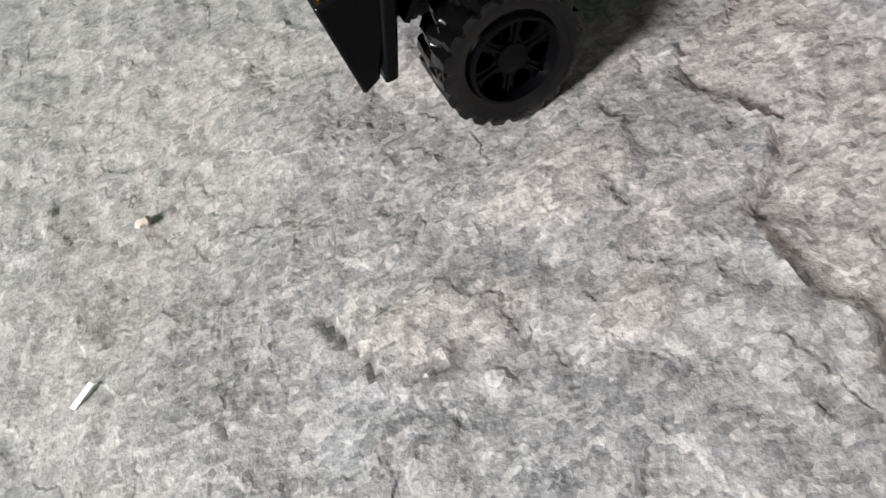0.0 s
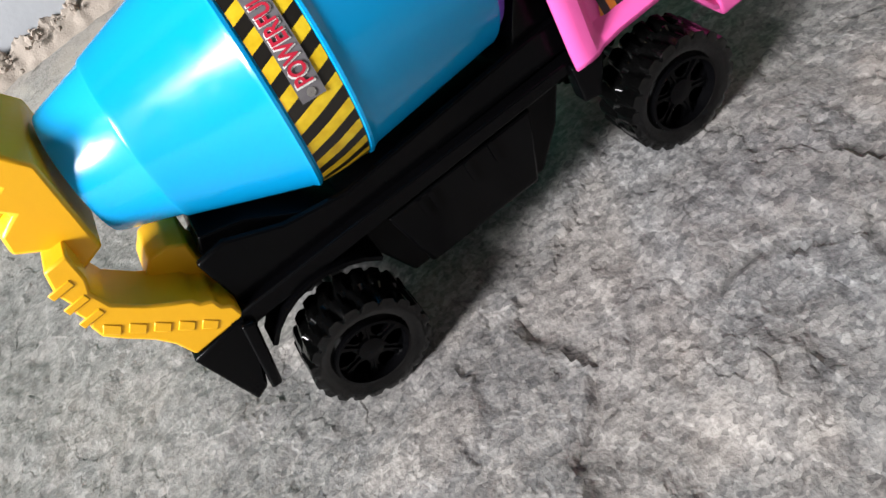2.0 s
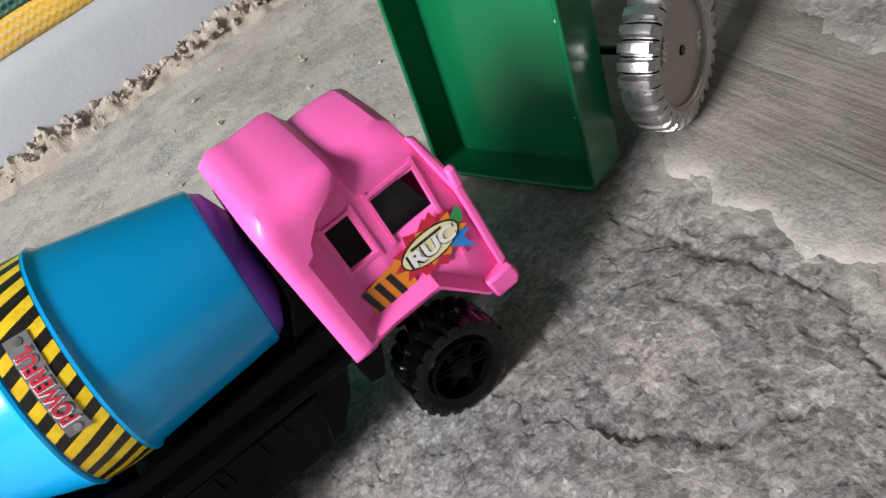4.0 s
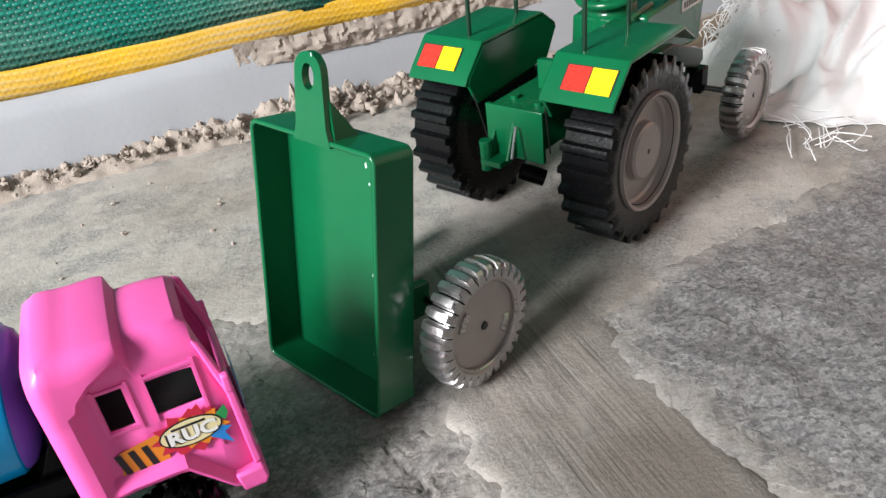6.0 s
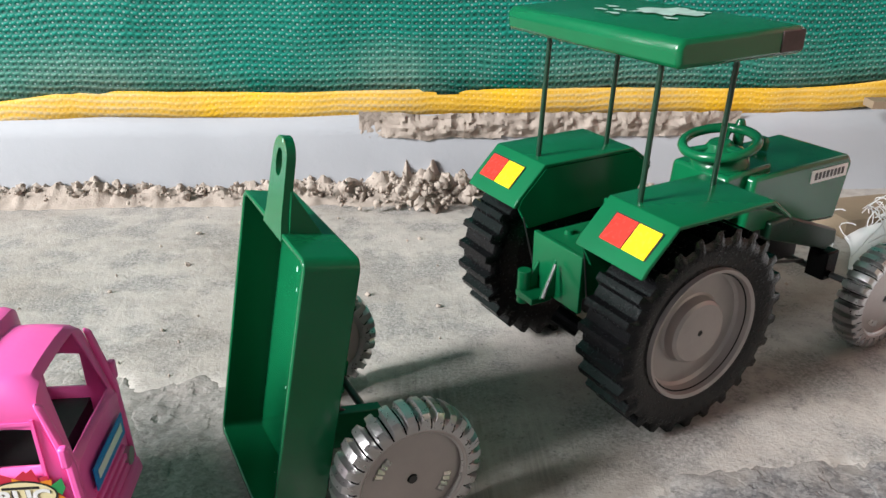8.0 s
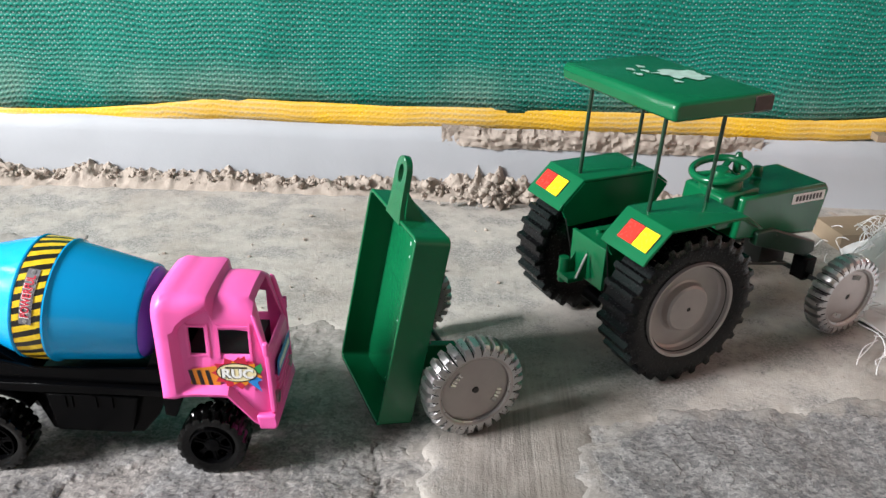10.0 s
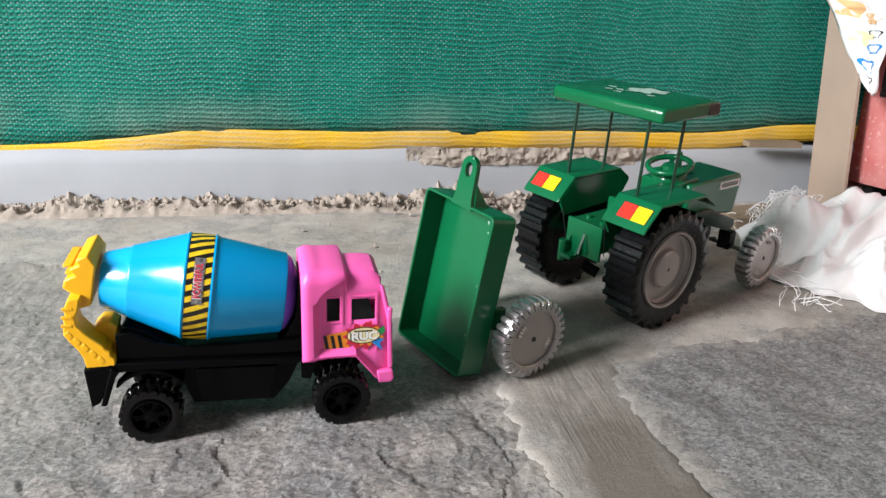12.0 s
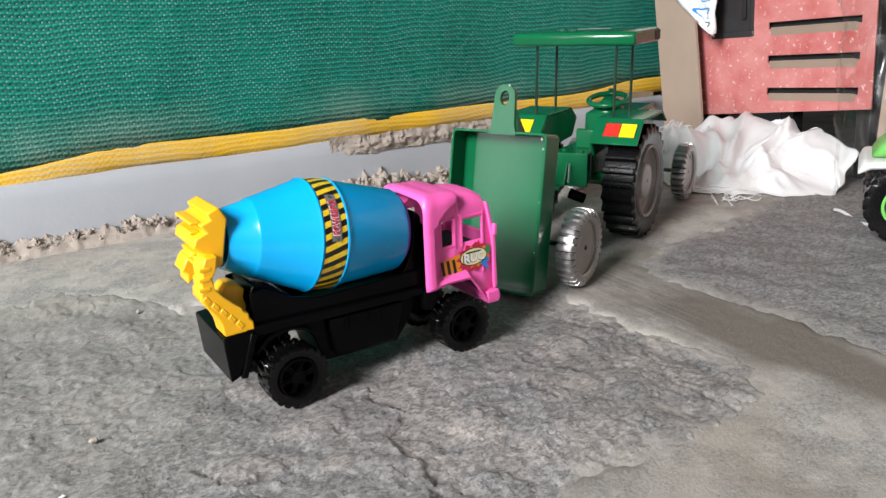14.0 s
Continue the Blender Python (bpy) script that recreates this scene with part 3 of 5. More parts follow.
def net_foot(x):
    return 0.094 - 0.026 * ramp01(-x, -0.1, 0.25) + 0.003 * fnoise(x * 5, 0.3) + 0.012 * ramp01(x, 0.9, 1.1)


def cloth(z0, z1, dz, x0, x1, dx, y):
    """Hanging cloth from z0(x) up, with soft folds."""
    xs = steps(x0, x1, dx)
    rows = round((z1 - 0.1) / dz)
    v, f = [], []
    for j in range(rows + 1):
        for x in xs:
            z = z0(x) + (z1 - z0(x)) * j / rows
            v.append((x, y + 0.006 * fnoise(x * 3, z * 2, 1.0) + 0.002 * fnoise(x * 14, z * 9, 3.0) - 0.0018 * math.exp(-((x - 0.45) / 0.004) ** 2), z))
    w = len(xs)
    f = [(j * w + i, j * w + i + 1, (j + 1) * w + i + 1, (j + 1) * w + i) for j in range(rows) for i in range(w - 1)]
    return v, f


net = thing("shade_net", Matrix.Identity(4), "green woven shade net with yellow hem hung along the wall", "net")
part("net_sheet", cloth(lambda x: net_foot(x) + 0.024, 1.5, 0.03, -2.57, 1.30, 0.012, 0.822), NET, net, smooth="all", solid=0.001)
hx = steps(-2.57, 1.30, 0.01)
hv, hf = [], []
for x in hx:
    f0 = net_foot(x)
    bulge = 0.003 * fnoise(x * 9, 5.0)
    hv += [(x, 0.820 + bulge, f0 + 0.030), (x, 0.8185 + bulge, f0 + 0.026), (x, 0.8180 + bulge, f0 + 0.012), (x, 0.8190 + bulge, f0 + 0.001), (x, 0.822 + bulge, f0)]
for i in range(len(hx) - 1):
    hf += [(i * 5 + k, i * 5 + k + 1, i * 5 + k + 6, i * 5 + k + 5) for k in range(4)]
part("hem", (hv, hf), HEM, net, "yellow woven hem along the foot", smooth="all", solid=0.001)


# ==== crumbled mortar along the wall ====
def lump(r, seed, n=1):
    """A small uneven clod."""
    rnd = random.Random(seed)
    bm = bmesh.new()
    bmesh.ops.create_icosphere(bm, subdivisions=n, radius=r)
    v = [tuple(p.co * (0.72 + 0.5 * rnd.random())) for p in bm.verts]
    f = [tuple(q.index for q in face.verts) for face in bm.faces]
    bm.free()
    return v, f


def clod(seed):
    """A rounded, pitted crumb of mortar."""
    v, f = lump(1.0, seed, 2)
    out = []
    for p in v:
        q = Vector(p).normalized()
        out.append(tuple(q * (0.85 + 0.55 * noise.noise(q * 1.5 + Vector((seed, 2.0, 0))) + 0.25 * noise.noise(q * 4.0 + Vector((0, seed, 0))))))
    return out, f


def crumbs(count, place, size, seed):
    rnd = random.Random(seed)
    shapes = [clod(seed + k) for k in range(9)]
    v, f = [], []
    for _ in range(count):
        x, y, z = place(rnd)
        r = size * (0.25 + rnd.random() ** 2.5 * 1.4)
        sv, sf = shapes[rnd.randrange(9)]
        m = Matrix.LocRotScale((x, y, z + r * 0.3), Euler((rnd.random() * 6, rnd.random() * 6, rnd.random() * 6)), (r, r * (0.6 + 0.6 * rnd.random()), r * 0.75))
        k = len(v)
        v += [tuple(m @ Vector(p)) for p in sv]
        f += [tuple(i + k for i in q) for q in sf]
    return v, f


def ridge_height(x, y):
    """A low uneven bank of dropped mortar at the foot of the ledge."""
    here = 0.75 + 0.5 * fnoise(x * 11, 3.0) + 0.5 * math.exp(-((x - 0.44) / 0.05) ** 2) + 0.5 * math.exp(-((x + 0.32) / 0.04) ** 2)
    here *= 1 - ramp01(x, 0.62, 0.85)
    bank = ramp01(y, 0.762, 0.798)
    return -0.002 + max(0.0, here) * bank * (0.025 + 0.017 * fnoise(x * 45, y * 45, 1.0, 5) + 0.005 * fnoise(x * 150, y * 150, 4.0, 3)) + 0.003 * ramp01(y, 0.735, 0.78) * fnoise(x * 40, y * 40)


bank = new("mortar_bank", make_mesh("mortar_bank", sheet(steps(-1.0, 0.95, 0.003), steps(0.738, 0.806, 0.003), ridge_height), RUBBLE, 30))
tagged(bank, "rough bank of dropped beige mortar along the wall foot", "rubble", kind="stuff")
crumb = new("mortar_crumbs", make_mesh("mortar_crumbs", join(
    crumbs(900, lambda r: ((q := r.uniform(-0.9, 0.62)), 0.800 - abs(r.gauss(0, 0.014)), 0.006 + 0.022 * r.random() * (0.6 + 0.5 * fnoise(q * 11, 3.0))), 0.0043, 5),
    crumbs(260, lambda r: (r.gauss(0.45, 0.06), 0.788 - abs(r.gauss(0, 0.022)), 0.002 + 0.03 * r.random() ** 2), 0.0060, 15),
    crumbs(60, lambda r: (r.gauss(-0.33, 0.03), 0.792 - abs(r.gauss(0, 0.02)), 0.012 * r.random()), 0.0075, 25),
    crumbs(140, lambda r: (r.uniform(-0.6, 0.8), r.uniform(0.42, 0.74), -0.001), 0.0020, 35)), RUBBLE, 50))
tagged(crumb, "loose crumbs of beige mortar on the floor by the wall", "rubble", kind="stuff")


# broken plaster strip above the ledge
def chipped(x, z):
    body = ramp01(x + 0.02 * fnoise(z * 60, 2.0), 0.39, 0.43) * ramp01(0.80 - x + 0.03 * fnoise(z * 50, 5.0), 0, 0.06)
    return body * (0.010 + 0.007 * fnoise(x * 60, z * 70, 2.0, 5)) - 0.004


px, pz = steps(0.37, 0.83, 0.003), steps(0.070, 0.100, 0.0025)
pv = [(x, 0.805 - chipped(x, z) * (1 - abs(z - 0.086) / 0.024) + 0.002 * fnoise(x * 200, z * 200), z + 0.003 * fnoise(x * 35, z * 5)) for z in pz for x in px]
pw = len(px)
broken = new("broken_plaster", make_mesh("broken_plaster", (pv, [(j * pw + i, j * pw + i + 1, (j + 1) * pw + i + 1, (j + 1) * pw + i) for j in range(len(pz) - 1) for i in range(pw - 1)]), RUBBLE, 30))
tagged(broken, "rough broken beige plaster strip above the grey ledge", "plaster", kind="structure")


# ==== the cement mixer truck ====
TRUCK = pose(0.008, 0.2300, 0.0, 0, 0, 2.1)
truck = thing("cement_mixer_truck", TRUCK, "toy cement mixer truck, pink cab, blue drum, black chassis", "toy truck")


def lugged_tyre(r, width, lugs, depth, groove=0.5, skew=0.0, k=10, bulge=False):
    """A tyre round z from -width/2 to width/2, one closed skin: shoulders, and lugs that rise from the tread.
    skew: two staggered rows of slanting lugs; else bars straight across."""
    w = width / 2
    base = r - depth
    if bulge:
        half = [(0.76, 0.80, 0), (0.83, 0.98, 0), (0.865, 1.0, 0.55), (0.91, 0.98, 0.9), (0.965, 0.82, 1), (0.985, 0.55, 1), (0.990, 0.42, 1), (0.992, 0.34, 1), (1.0, 0.10, 1)]
        prof = [(fr, -z, up) for fr, z, up in half] + half[::-1]
    else:
        prof = [(0.62, -0.80, 0), (0.88, -1.0, 0), (0.955, -0.985, 0.35), (1.0, -0.92, 1), (1.0, -0.5, 1), (1.0, -0.08, 1), (1.0, 0.08, 1), (1.0, 0.5, 1), (1.0, 0.92, 1), (0.955, 0.985, 0.35), (0.88, 1.0, 0), (0.62, 0.80, 0)]
    n, v, f = lugs * k, [], []
    for i in range(n):
        a = 2 * math.pi * i / n
        for fr, z, up in prof:
            ph = (a * lugs / (2 * math.pi) + (0.5 if (skew and z > 0) else 0) + skew * abs(z) * 4) % 1.0
            soft = 0.03 if bulge else 0.07
            on = ramp01(groove / 2 + soft - abs(ph - 0.5), 0, 2 * soft)
            rr = base * fr + depth * up * on
            v.append((rr * math.cos(a), rr * math.sin(a), z * w))
    m = len(prof)
    f = [(i * m + q, (i + 1) % n * m + q, (i + 1) % n * m + q + 1, i * m + q + 1) for i in range(n) for q in range(m - 1)]
    return v, f


def spoked_rim(r, width):
    """A dished black rim with six round openings and a raised lip, facing +z."""
    w = width / 2
    shape = [turned([(r, w * 0.70), (r * 1.0, w * 1.02), (r * 0.93, w * 1.04), (r * 0.90, w * 0.75), (r * 0.88, w * 0.62)], 40)]
    shape.append(turned([(r * 0.36, w * 0.62), (r * 0.34, w * 0.80), (r * 0.10, w * 0.86), (0.0001, w * 0.86)], 24))
    shape.append(turned([(r * 0.95, -w * 0.4), (0.0001, -w * 0.4)], 24))
    for i in range(6):
        a = 2 * math.pi * i / 6
        blade = extruded([(r * 0.26, -r * 0.22), (r * 0.50, -r * 0.10), (r * 0.74, -r * 0.14), (r * 0.92, -r * 0.34), (r * 0.92, r * 0.34), (r * 0.74, r * 0.14), (r * 0.50, r * 0.10), (r * 0.26, r * 0.22)], 0, 1)
        blade = ([(x, z, w * (0.45 + 0.27 * y)) for x, y, z in blade[0]], blade[1])
        rib = box(r * 0.2, r * 0.9, -r * 0.02, r * 0.02, w * 0.72, w * 0.79)
        shape += [moved(blade, Matrix.Rotation(a, 4, "Z")), moved(rib, Matrix.Rotation(a, 4, "Z"))]
    return join(*shape)


toy_tyre = make_mesh("tyre", lugged_tyre(0.0258, 0.024, 20, 0.0017, 0.70, 0.10), TYRE_BLACK, 30)
toy_rim = make_mesh("rim", spoked_rim(0.0162, 0.024), BLACK, 30)
for x, track in ((0.0525, 0.0385), (0.2155, 0.0370)):
    for side in (-1, 1):
        wheel = new("wheel")
        wheel.parent = truck
        wheel.matrix_local = pose(x, side * track, 0.0258, 90 if side < 0 else -90, 0, 0) @ pose(0, 0, 0, 0, 0, 13 * x * 100)
        part("tyre", toy_tyre, None, wheel)
        part("rim", toy_rim, None, wheel)
    part("axle", cylinder((x, -track, 0.0258), (x, track, 0.0258), 0.0022), STEEL, truck)

CHASSIS = [(0.022, 0.066), (0.024, 0.052), (0.030, 0.062), (0.066, 0.062), (0.078, 0.045), (0.086, 0.021), (0.156, 0.019), (0.170, 0.036), (0.180, 0.058), (0.252, 0.058), (0.252, 0.066), (0.19, 0.072), (0.14, 0.070), (0.03, 0.0705)]
part("chassis", extruded(CHASSIS, -0.025, 0.025), BLACK, truck, bevel=0.0012)
part("deck", extruded([(0.020, 0.0625), (0.185, 0.060), (0.185, 0.066), (0.02, 0.0715)], -0.0345, 0.0345), BLACK, truck, bevel=0.001)
for side in (-1, 1):
    s0, s1 = sorted((side * 0.025, side * 0.033))
    part("side_tank", extruded([(0.090, 0.060), (0.094, 0.026), (0.150, 0.024), (0.160, 0.058)], s0, s1), BLACK, truck, bevel=0.0015)
    s0, s1 = sorted((side * 0.0331, side * 0.0341))
    for x in (0.103, 0.108, 0.126, 0.138):
        part("rib", box(x, x + 0.0022, s0, s1, 0.048, 0.0585), BLACK, truck)
    # arch over the rear wheel
    arch = [(0.0525 + 0.035 * math.cos(a), 0.0282 + 0.035 * math.sin(a)) for a in [math.pi * k / 14 for k in range(3, 12)]]
    inner = [(0.0525 + 0.0330 * math.cos(a), 0.0282 + 0.0330 * math.sin(a)) for a in [math.pi * k / 14 for k in range(11, 2, -1)]]
    s0, s1 = sorted((side * 0.024, side * 0.0365))
    part("wheel_arch", extruded(arch + inner, s0, s1), BLACK, truck)
    s0, s1 = sorted((side * 0.030, side * 0.0375))
    part("cab_step", extruded([(0.180, 0.064), (0.196, 0.064), (0.188, 0.044), (0.180, 0.046)], s0, s1), BLACK, truck, bevel=0.0008)

part("bumper", extruded([(0.0015, 0.068), (0.026, 0.070), (0.024, 0.060), (0.011, 0.034), (0.004, 0.031)], -0.0355, 0.0355), BLACK, truck, bevel=0.0012)
for side in (-1, 1):
    s0, s1 = sorted((side * 0.030, side * 0.0375))
    part("mud_flap", extruded([(0.023, 0.068), (0.0285, 0.066), (0.0165, 0.032), (0.0115, 0.0325)], s0, s1), BLACK, truck, bevel=0.0012)
part("drum_cradle", extruded([(0.032, 0.070), (0.082, 0.070), (0.070, 0.078), (0.050, 0.094), (0.034, 0.100), (0.030, 0.094)], -0.022, 0.022), BLACK, truck, bevel=0.001)
part("front_support", extruded([(0.160, 0.068), (0.186, 0.068), (0.186, 0.128), (0.180, 0.134), (0.176, 0.10)], -0.026, 0.026), BLACK, truck, bevel=0.001)

for side in (-1, 1):
    s0, s1 = sorted((side * 0.026, side * 0.0295))
    part("cradle_side", extruded([(0.028, 0.069), (0.028, 0.096), (0.040, 0.097), (0.060, 0.086), (0.084, 0.080), (0.188, 0.082), (0.188, 0.067)], s0, s1), BLACK, truck, bevel=0.001)

# drum: turned about an axis that falls towards the cab
AX0, AX1 = Vector((0.0197, 0, 0.1349)), Vector((0.1672, 0, 0.1140))
AXIS = Matrix.Translation(AX0) @ (AX1 - AX0).to_track_quat("Z", "Y").to_matrix().to_4x4()
drum = new("drum")
drum.parent, drum.matrix_local = truck, AXIS
shell = [(0.0185, 0.004), (0.021, -0.0005), (0.0230, -0.001), (0.0240, 0.001), (0.0300, 0.0200), (0.0309, 0.0207), (0.0314, 0.0217), (0.0318, 0.0230), (0.0455, 0.0635), (0.0468, 0.0652), (0.0466, 0.0664), (0.0458, 0.0670),
         (0.0455, 0.0868), (0.0466, 0.0873), (0.0466, 0.0884), (0.0450, 0.0905), (0.0446, 0.0918), (0.0365, 0.1475), (0.0358, 0.1490), (0.0346, 0.1496)]
part("drum_shell", turned(shell, 72), BLUE, drum, "glossy bright blue drum shell", smooth=35)
part("drum_bore", turned([(0.0185, 0.004), (0.027, 0.024), (0.0001, 0.03)], 40), BLUE, drum, smooth=True)
part("end_cap", turned([(0.0346, 0.1494), (0.032, 0.1535), (0.020, 0.159), (0.010, 0.161), (0.0001, 0.161)], 48), PURPLE, drum, "violet end cap", smooth=True)
part("hub_pin", cylinder((0, 0, 0.158), (0, 0, 0.170), 0.006), BLACK, drum)

# hazard band with UVs round the drum
bn = 96
bv = [(rr * math.cos(2 * math.pi * i / bn), rr * math.sin(2 * math.pi * i / bn), h) for i in range(bn + 1) for rr, h in ((0.0461, 0.0673), (0.0464, 0.077), (0.0459, 0.0866))]
bf = [(i * 3 + k, i * 3 + 3 + k, i * 3 + 4 + k, i * 3 + 1 + k) for i in range(bn) for k in range(2)]
band_mesh = bpy.data.meshes.new("hazard_band")
band_mesh.from_pydata(bv, [], bf)
uv = band_mesh.uv_layers.new(name="UVMap")
for loop in band_mesh.loops:
    uv.data[loop.index].uv = ((loop.vertex_index // 3) / bn, (loop.vertex_index % 3) / 2)
band_mesh.materials.append(STRIPE)
band_mesh.shade_smooth()
part("hazard_band", band_mesh, None, drum, "yellow and black striped sticker band")


def on_drum(shape, radius, angle, along):
    """Lays a flat shape (x round the drum, y along it) on the drum."""
    return [((radius) * math.cos(angle + x / radius), radius * math.sin(angle + x / radius), along + y) for x, y, _ in shape[0]], shape[1]


def plate(w, h, n=16):
    v = [(-w / 2 + w * i / n, y, 0) for i in range(n + 1) for y in (-h / 2, h / 2)]
    return v, [(2 * i, 2 * i + 2, 2 * i + 3, 2 * i + 1) for i in range(n)]


FACE = radians(150)
name_plate = part("name_plate", on_drum(plate(0.040, 0.0085), 0.0467, FACE, 0.0768), GREY_PLATE, drum, "grey plate lettered in red")
for dx in (-0.0178, 0.0178):
    part("rivet", on_drum(moved(turned([(0.0016, 0), (0.0001, 0.0)], 10), Matrix.Translation((dx, 0, 0))), 0.0470, FACE, 0.0768), SILVER, name_plate)
words = lettered("POWERFUL", 0.0094, 0.00022)
words = ([(-x * 0.62, -y * 0.86, z) for x, y, z in words[0]], words[1])
part("lettering_edge", on_drum(([(x * 1.02 + 0.0004, y * 1.16 + 0.0003, z) for x, y, z in words[0]], words[1]), 0.0470, FACE, 0.0766), WHITE, name_plate)
part("lettering", on_drum(words, 0.0473, FACE, 0.0768), INK_RED, name_plate)

# yellow discharge chute
chute = new("chute")
chute.parent = truck


def narrowed(shape):
    """Wide at the foot, narrower up at the drum's mouth."""
    return [(x + 0.009 * ramp01(z, 0.07, 0.10), y * (1 - 0.30 * ramp01(z, 0.076, 0.098)), z) for x, y, z in shape[0]], shape[1]


# outer arm: bent out from the foot to an elbow, then up to the funnel; its outer edge is stepped
ARM = [(0.004, 0.0690), (0.0025, 0.0790), (-0.0005, 0.0860), (-0.0060, 0.0940), (-0.0100, 0.1010), (-0.0095, 0.1070), (-0.0080, 0.1085), (-0.0085, 0.1150), (-0.0065, 0.1165), (-0.0070, 0.1240), (-0.0030, 0.1330), (0.0060, 0.1330),
       (0.0035, 0.1220), (0.0005, 0.1170), (0.0010, 0.1090), (0.0075, 0.1000), (0.0130, 0.0945), (0.0190, 0.0895), (0.0200, 0.0860), (0.0238, 0.0835), (0.0240, 0.0790), (0.0268, 0.0765), (0.0270, 0.0690)]
part("chute_arm", extruded(ARM, -0.0345, -0.0120), YELLOW, chute, "yellow stepped plastic chute arm", bevel=0.0014)
part("chute_strut", extruded([(0.0080, 0.0950), (0.0150, 0.1020), (0.0230, 0.1015), (0.0285, 0.0970), (0.0270, 0.0900), (0.0285, 0.0820), (0.0265, 0.0760), (0.0140, 0.0860)], -0.0160, 0.0060), YELLOW, chute, bevel=0.0012)
FUNNEL = [(-0.0085, 0.119), (-0.0120, 0.126), (-0.0075, 0.131), (-0.0170, 0.139), (-0.0145, 0.146), (-0.0065, 0.149), (-0.0105, 0.155), (-0.0025, 0.158), (-0.0045, 0.163), (0.005, 0.1665), (0.0105, 0.157), (0.0085, 0.148), (0.006, 0.136), (0.003, 0.122)]
part("chute_funnel", narrowed(extruded(FUNNEL, -0.036, 0.036)), YELLOW, chute, bevel=0.0014)
part("chute_lip", extruded([(-0.0010, 0.1290), (-0.0070, 0.1240), (-0.0120, 0.1150), (-0.0080, 0.1120), (-0.0085, 0.1040), (-0.0010, 0.1090), (0.0060, 0.1200), (0.0070, 0.1290)], 0.0020, 0.0240), YELLOW, chute, bevel=0.0012)
for k in range(5):
    part("chute_rib", box(-0.0065, 0.0005, -0.0200 + 0.004 * (k % 2), 0.0200 - 0.006 * (k % 2), 0.123 + 0.008 * k, 0.1255 + 0.008 * k), YELLOW, chute, bevel=0.0008)
for k in range(5):
    x, z = -0.006 + 0.0055 * k, 0.1010 - 0.0062 * k
    part("chute_step", extruded([(x - 0.003, z + 0.001), (x, z + 0.004), (x + 0.0036, z - 0.001), (x + 0.0006, z - 0.004)], -0.0349, -0.0340), YELLOW, chute, bevel=0.0009)
for k in range(3):
    part("chute_step", box(-0.0105 + 0.001 * k, -0.0020 + 0.001 * k, -0.0349, -0.0340, 0.1080 + 0.0075 * k, 0.1110 + 0.0075 * k), YELLOW, chute, bevel=0.0009)

# pink cab: a thin-walled shell lofted along x, with window openings
WIN_LOW, WIN_HIGH = 0.0975, 0.1205


def cab_ring(x, hw, top, low, r, flare, over=0.0, shelf=0.0):
    """Half outline: flared skirt, side panel, and above the shelf the roof that stands out by over."""
    shelf = shelf or top - r - 0.001
    z2 = min(WIN_HIGH, shelf - 0.007)
    z1 = min(WIN_LOW, z2 - 0.003)
    side = [(hw + flare, low), (hw + flare, low + 0.0022), (hw, min(low + 0.008, z1 - 0.004)), (hw, z1), (hw, z2), (hw - 0.0003, shelf - 0.0055), (hw + over * 0.55, shelf - 0.0025), (hw + over, shelf)]
    r = min(r, top - shelf - 0.0004)
    arc = [(hw + over - r + r * math.cos(a), top - r + r * math.sin(a)) for a in [math.pi / 2 * k / 5 for k in range(6)]]
    half = side + arc + [((hw + over - r) * 0.5, top + 0.0006)]
    pts = [(-y, z) for y, z in half] + [(0, top + 0.0008)] + [(y, z) for y, z in half[::-1]]
    return [(x, y, z) for y, z in pts]


CAB = [(0.1812, 0.0385, 0.1444, 0.0625, 0.013, 0.0005, 0.0, 0.1180), (0.1875, 0.0392, 0.1472, 0.0625, 0.012, 0.0005, 0.0, 0.1180), (0.1912, 0.0388, 0.1474, 0.0626, 0.012, 0.0008, 0.0, 0.1180), (0.1950, 0.0345, 0.1474, 0.0632, 0.013, 0.0040, 0.0040, 0.1200), (0.1968, 0.0325, 0.1468, 0.0635, 0.012, 0.0062, 0.0058, 0.1245), (0.2035, 0.0317, 0.1467, 0.0640, 0.012, 0.0066, 0.0062, 0.1310),
       (0.2150, 0.0317, 0.1462, 0.0640, 0.008, 0.0066, 0.0050, 0.1372), (0.2190, 0.0317, 0.1450, 0.0640, 0.006, 0.0066, 0.0032, 0.1380), (0.2215, 0.0317, 0.1424, 0.0640, 0.013, 0.0066, 0.0004, 0.1285), (0.2226, 0.0317, 0.1414, 0.0640, 0.0150, 0.0066), (0.2250, 0.0317, 0.1415, 0.0640, 0.0150, 0.0066), (0.2290, 0.0317, 0.1416, 0.0635, 0.0150, 0.0066), (0.2380, 0.0317, 0.1412, 0.0520, 0.0145, 0.0060), (0.2465, 0.0317, 0.1400, 0.0400, 0.0140, 0.0048),
       (0.2505, 0.0314, 0.1370, 0.0370, 0.012, 0.0040), (0.2590, 0.0300, 0.0990, 0.0350, 0.004, 0.0040), (0.2612, 0.0290, 0.0950, 0.0350, 0.003, 0.0040)]
cv = [p for row in CAB for p in cab_ring(*row)]
cn = len(cab_ring(*CAB[0]))
holes = set()
for side_face in (3, cn - 5):
    holes |= {(5, side_face), (10, side_face), (11, side_face), (12, side_face)}
for q in range(13, cn - 14):
    holes.add((14, q))
cf = [(i * cn + q, i * cn + q + 1, (i + 1) * cn + q + 1, (i + 1) * cn + q) for i in range(len(CAB) - 1) for q in range(cn - 1) if (i, q) not in holes]
cf.append(tuple((len(CAB) - 1) * cn + q for q in range(cn)))
cab = part("cab", (cv, cf), PINK, truck, "pink plastic cab with open windows", smooth=26, solid=0.0016)
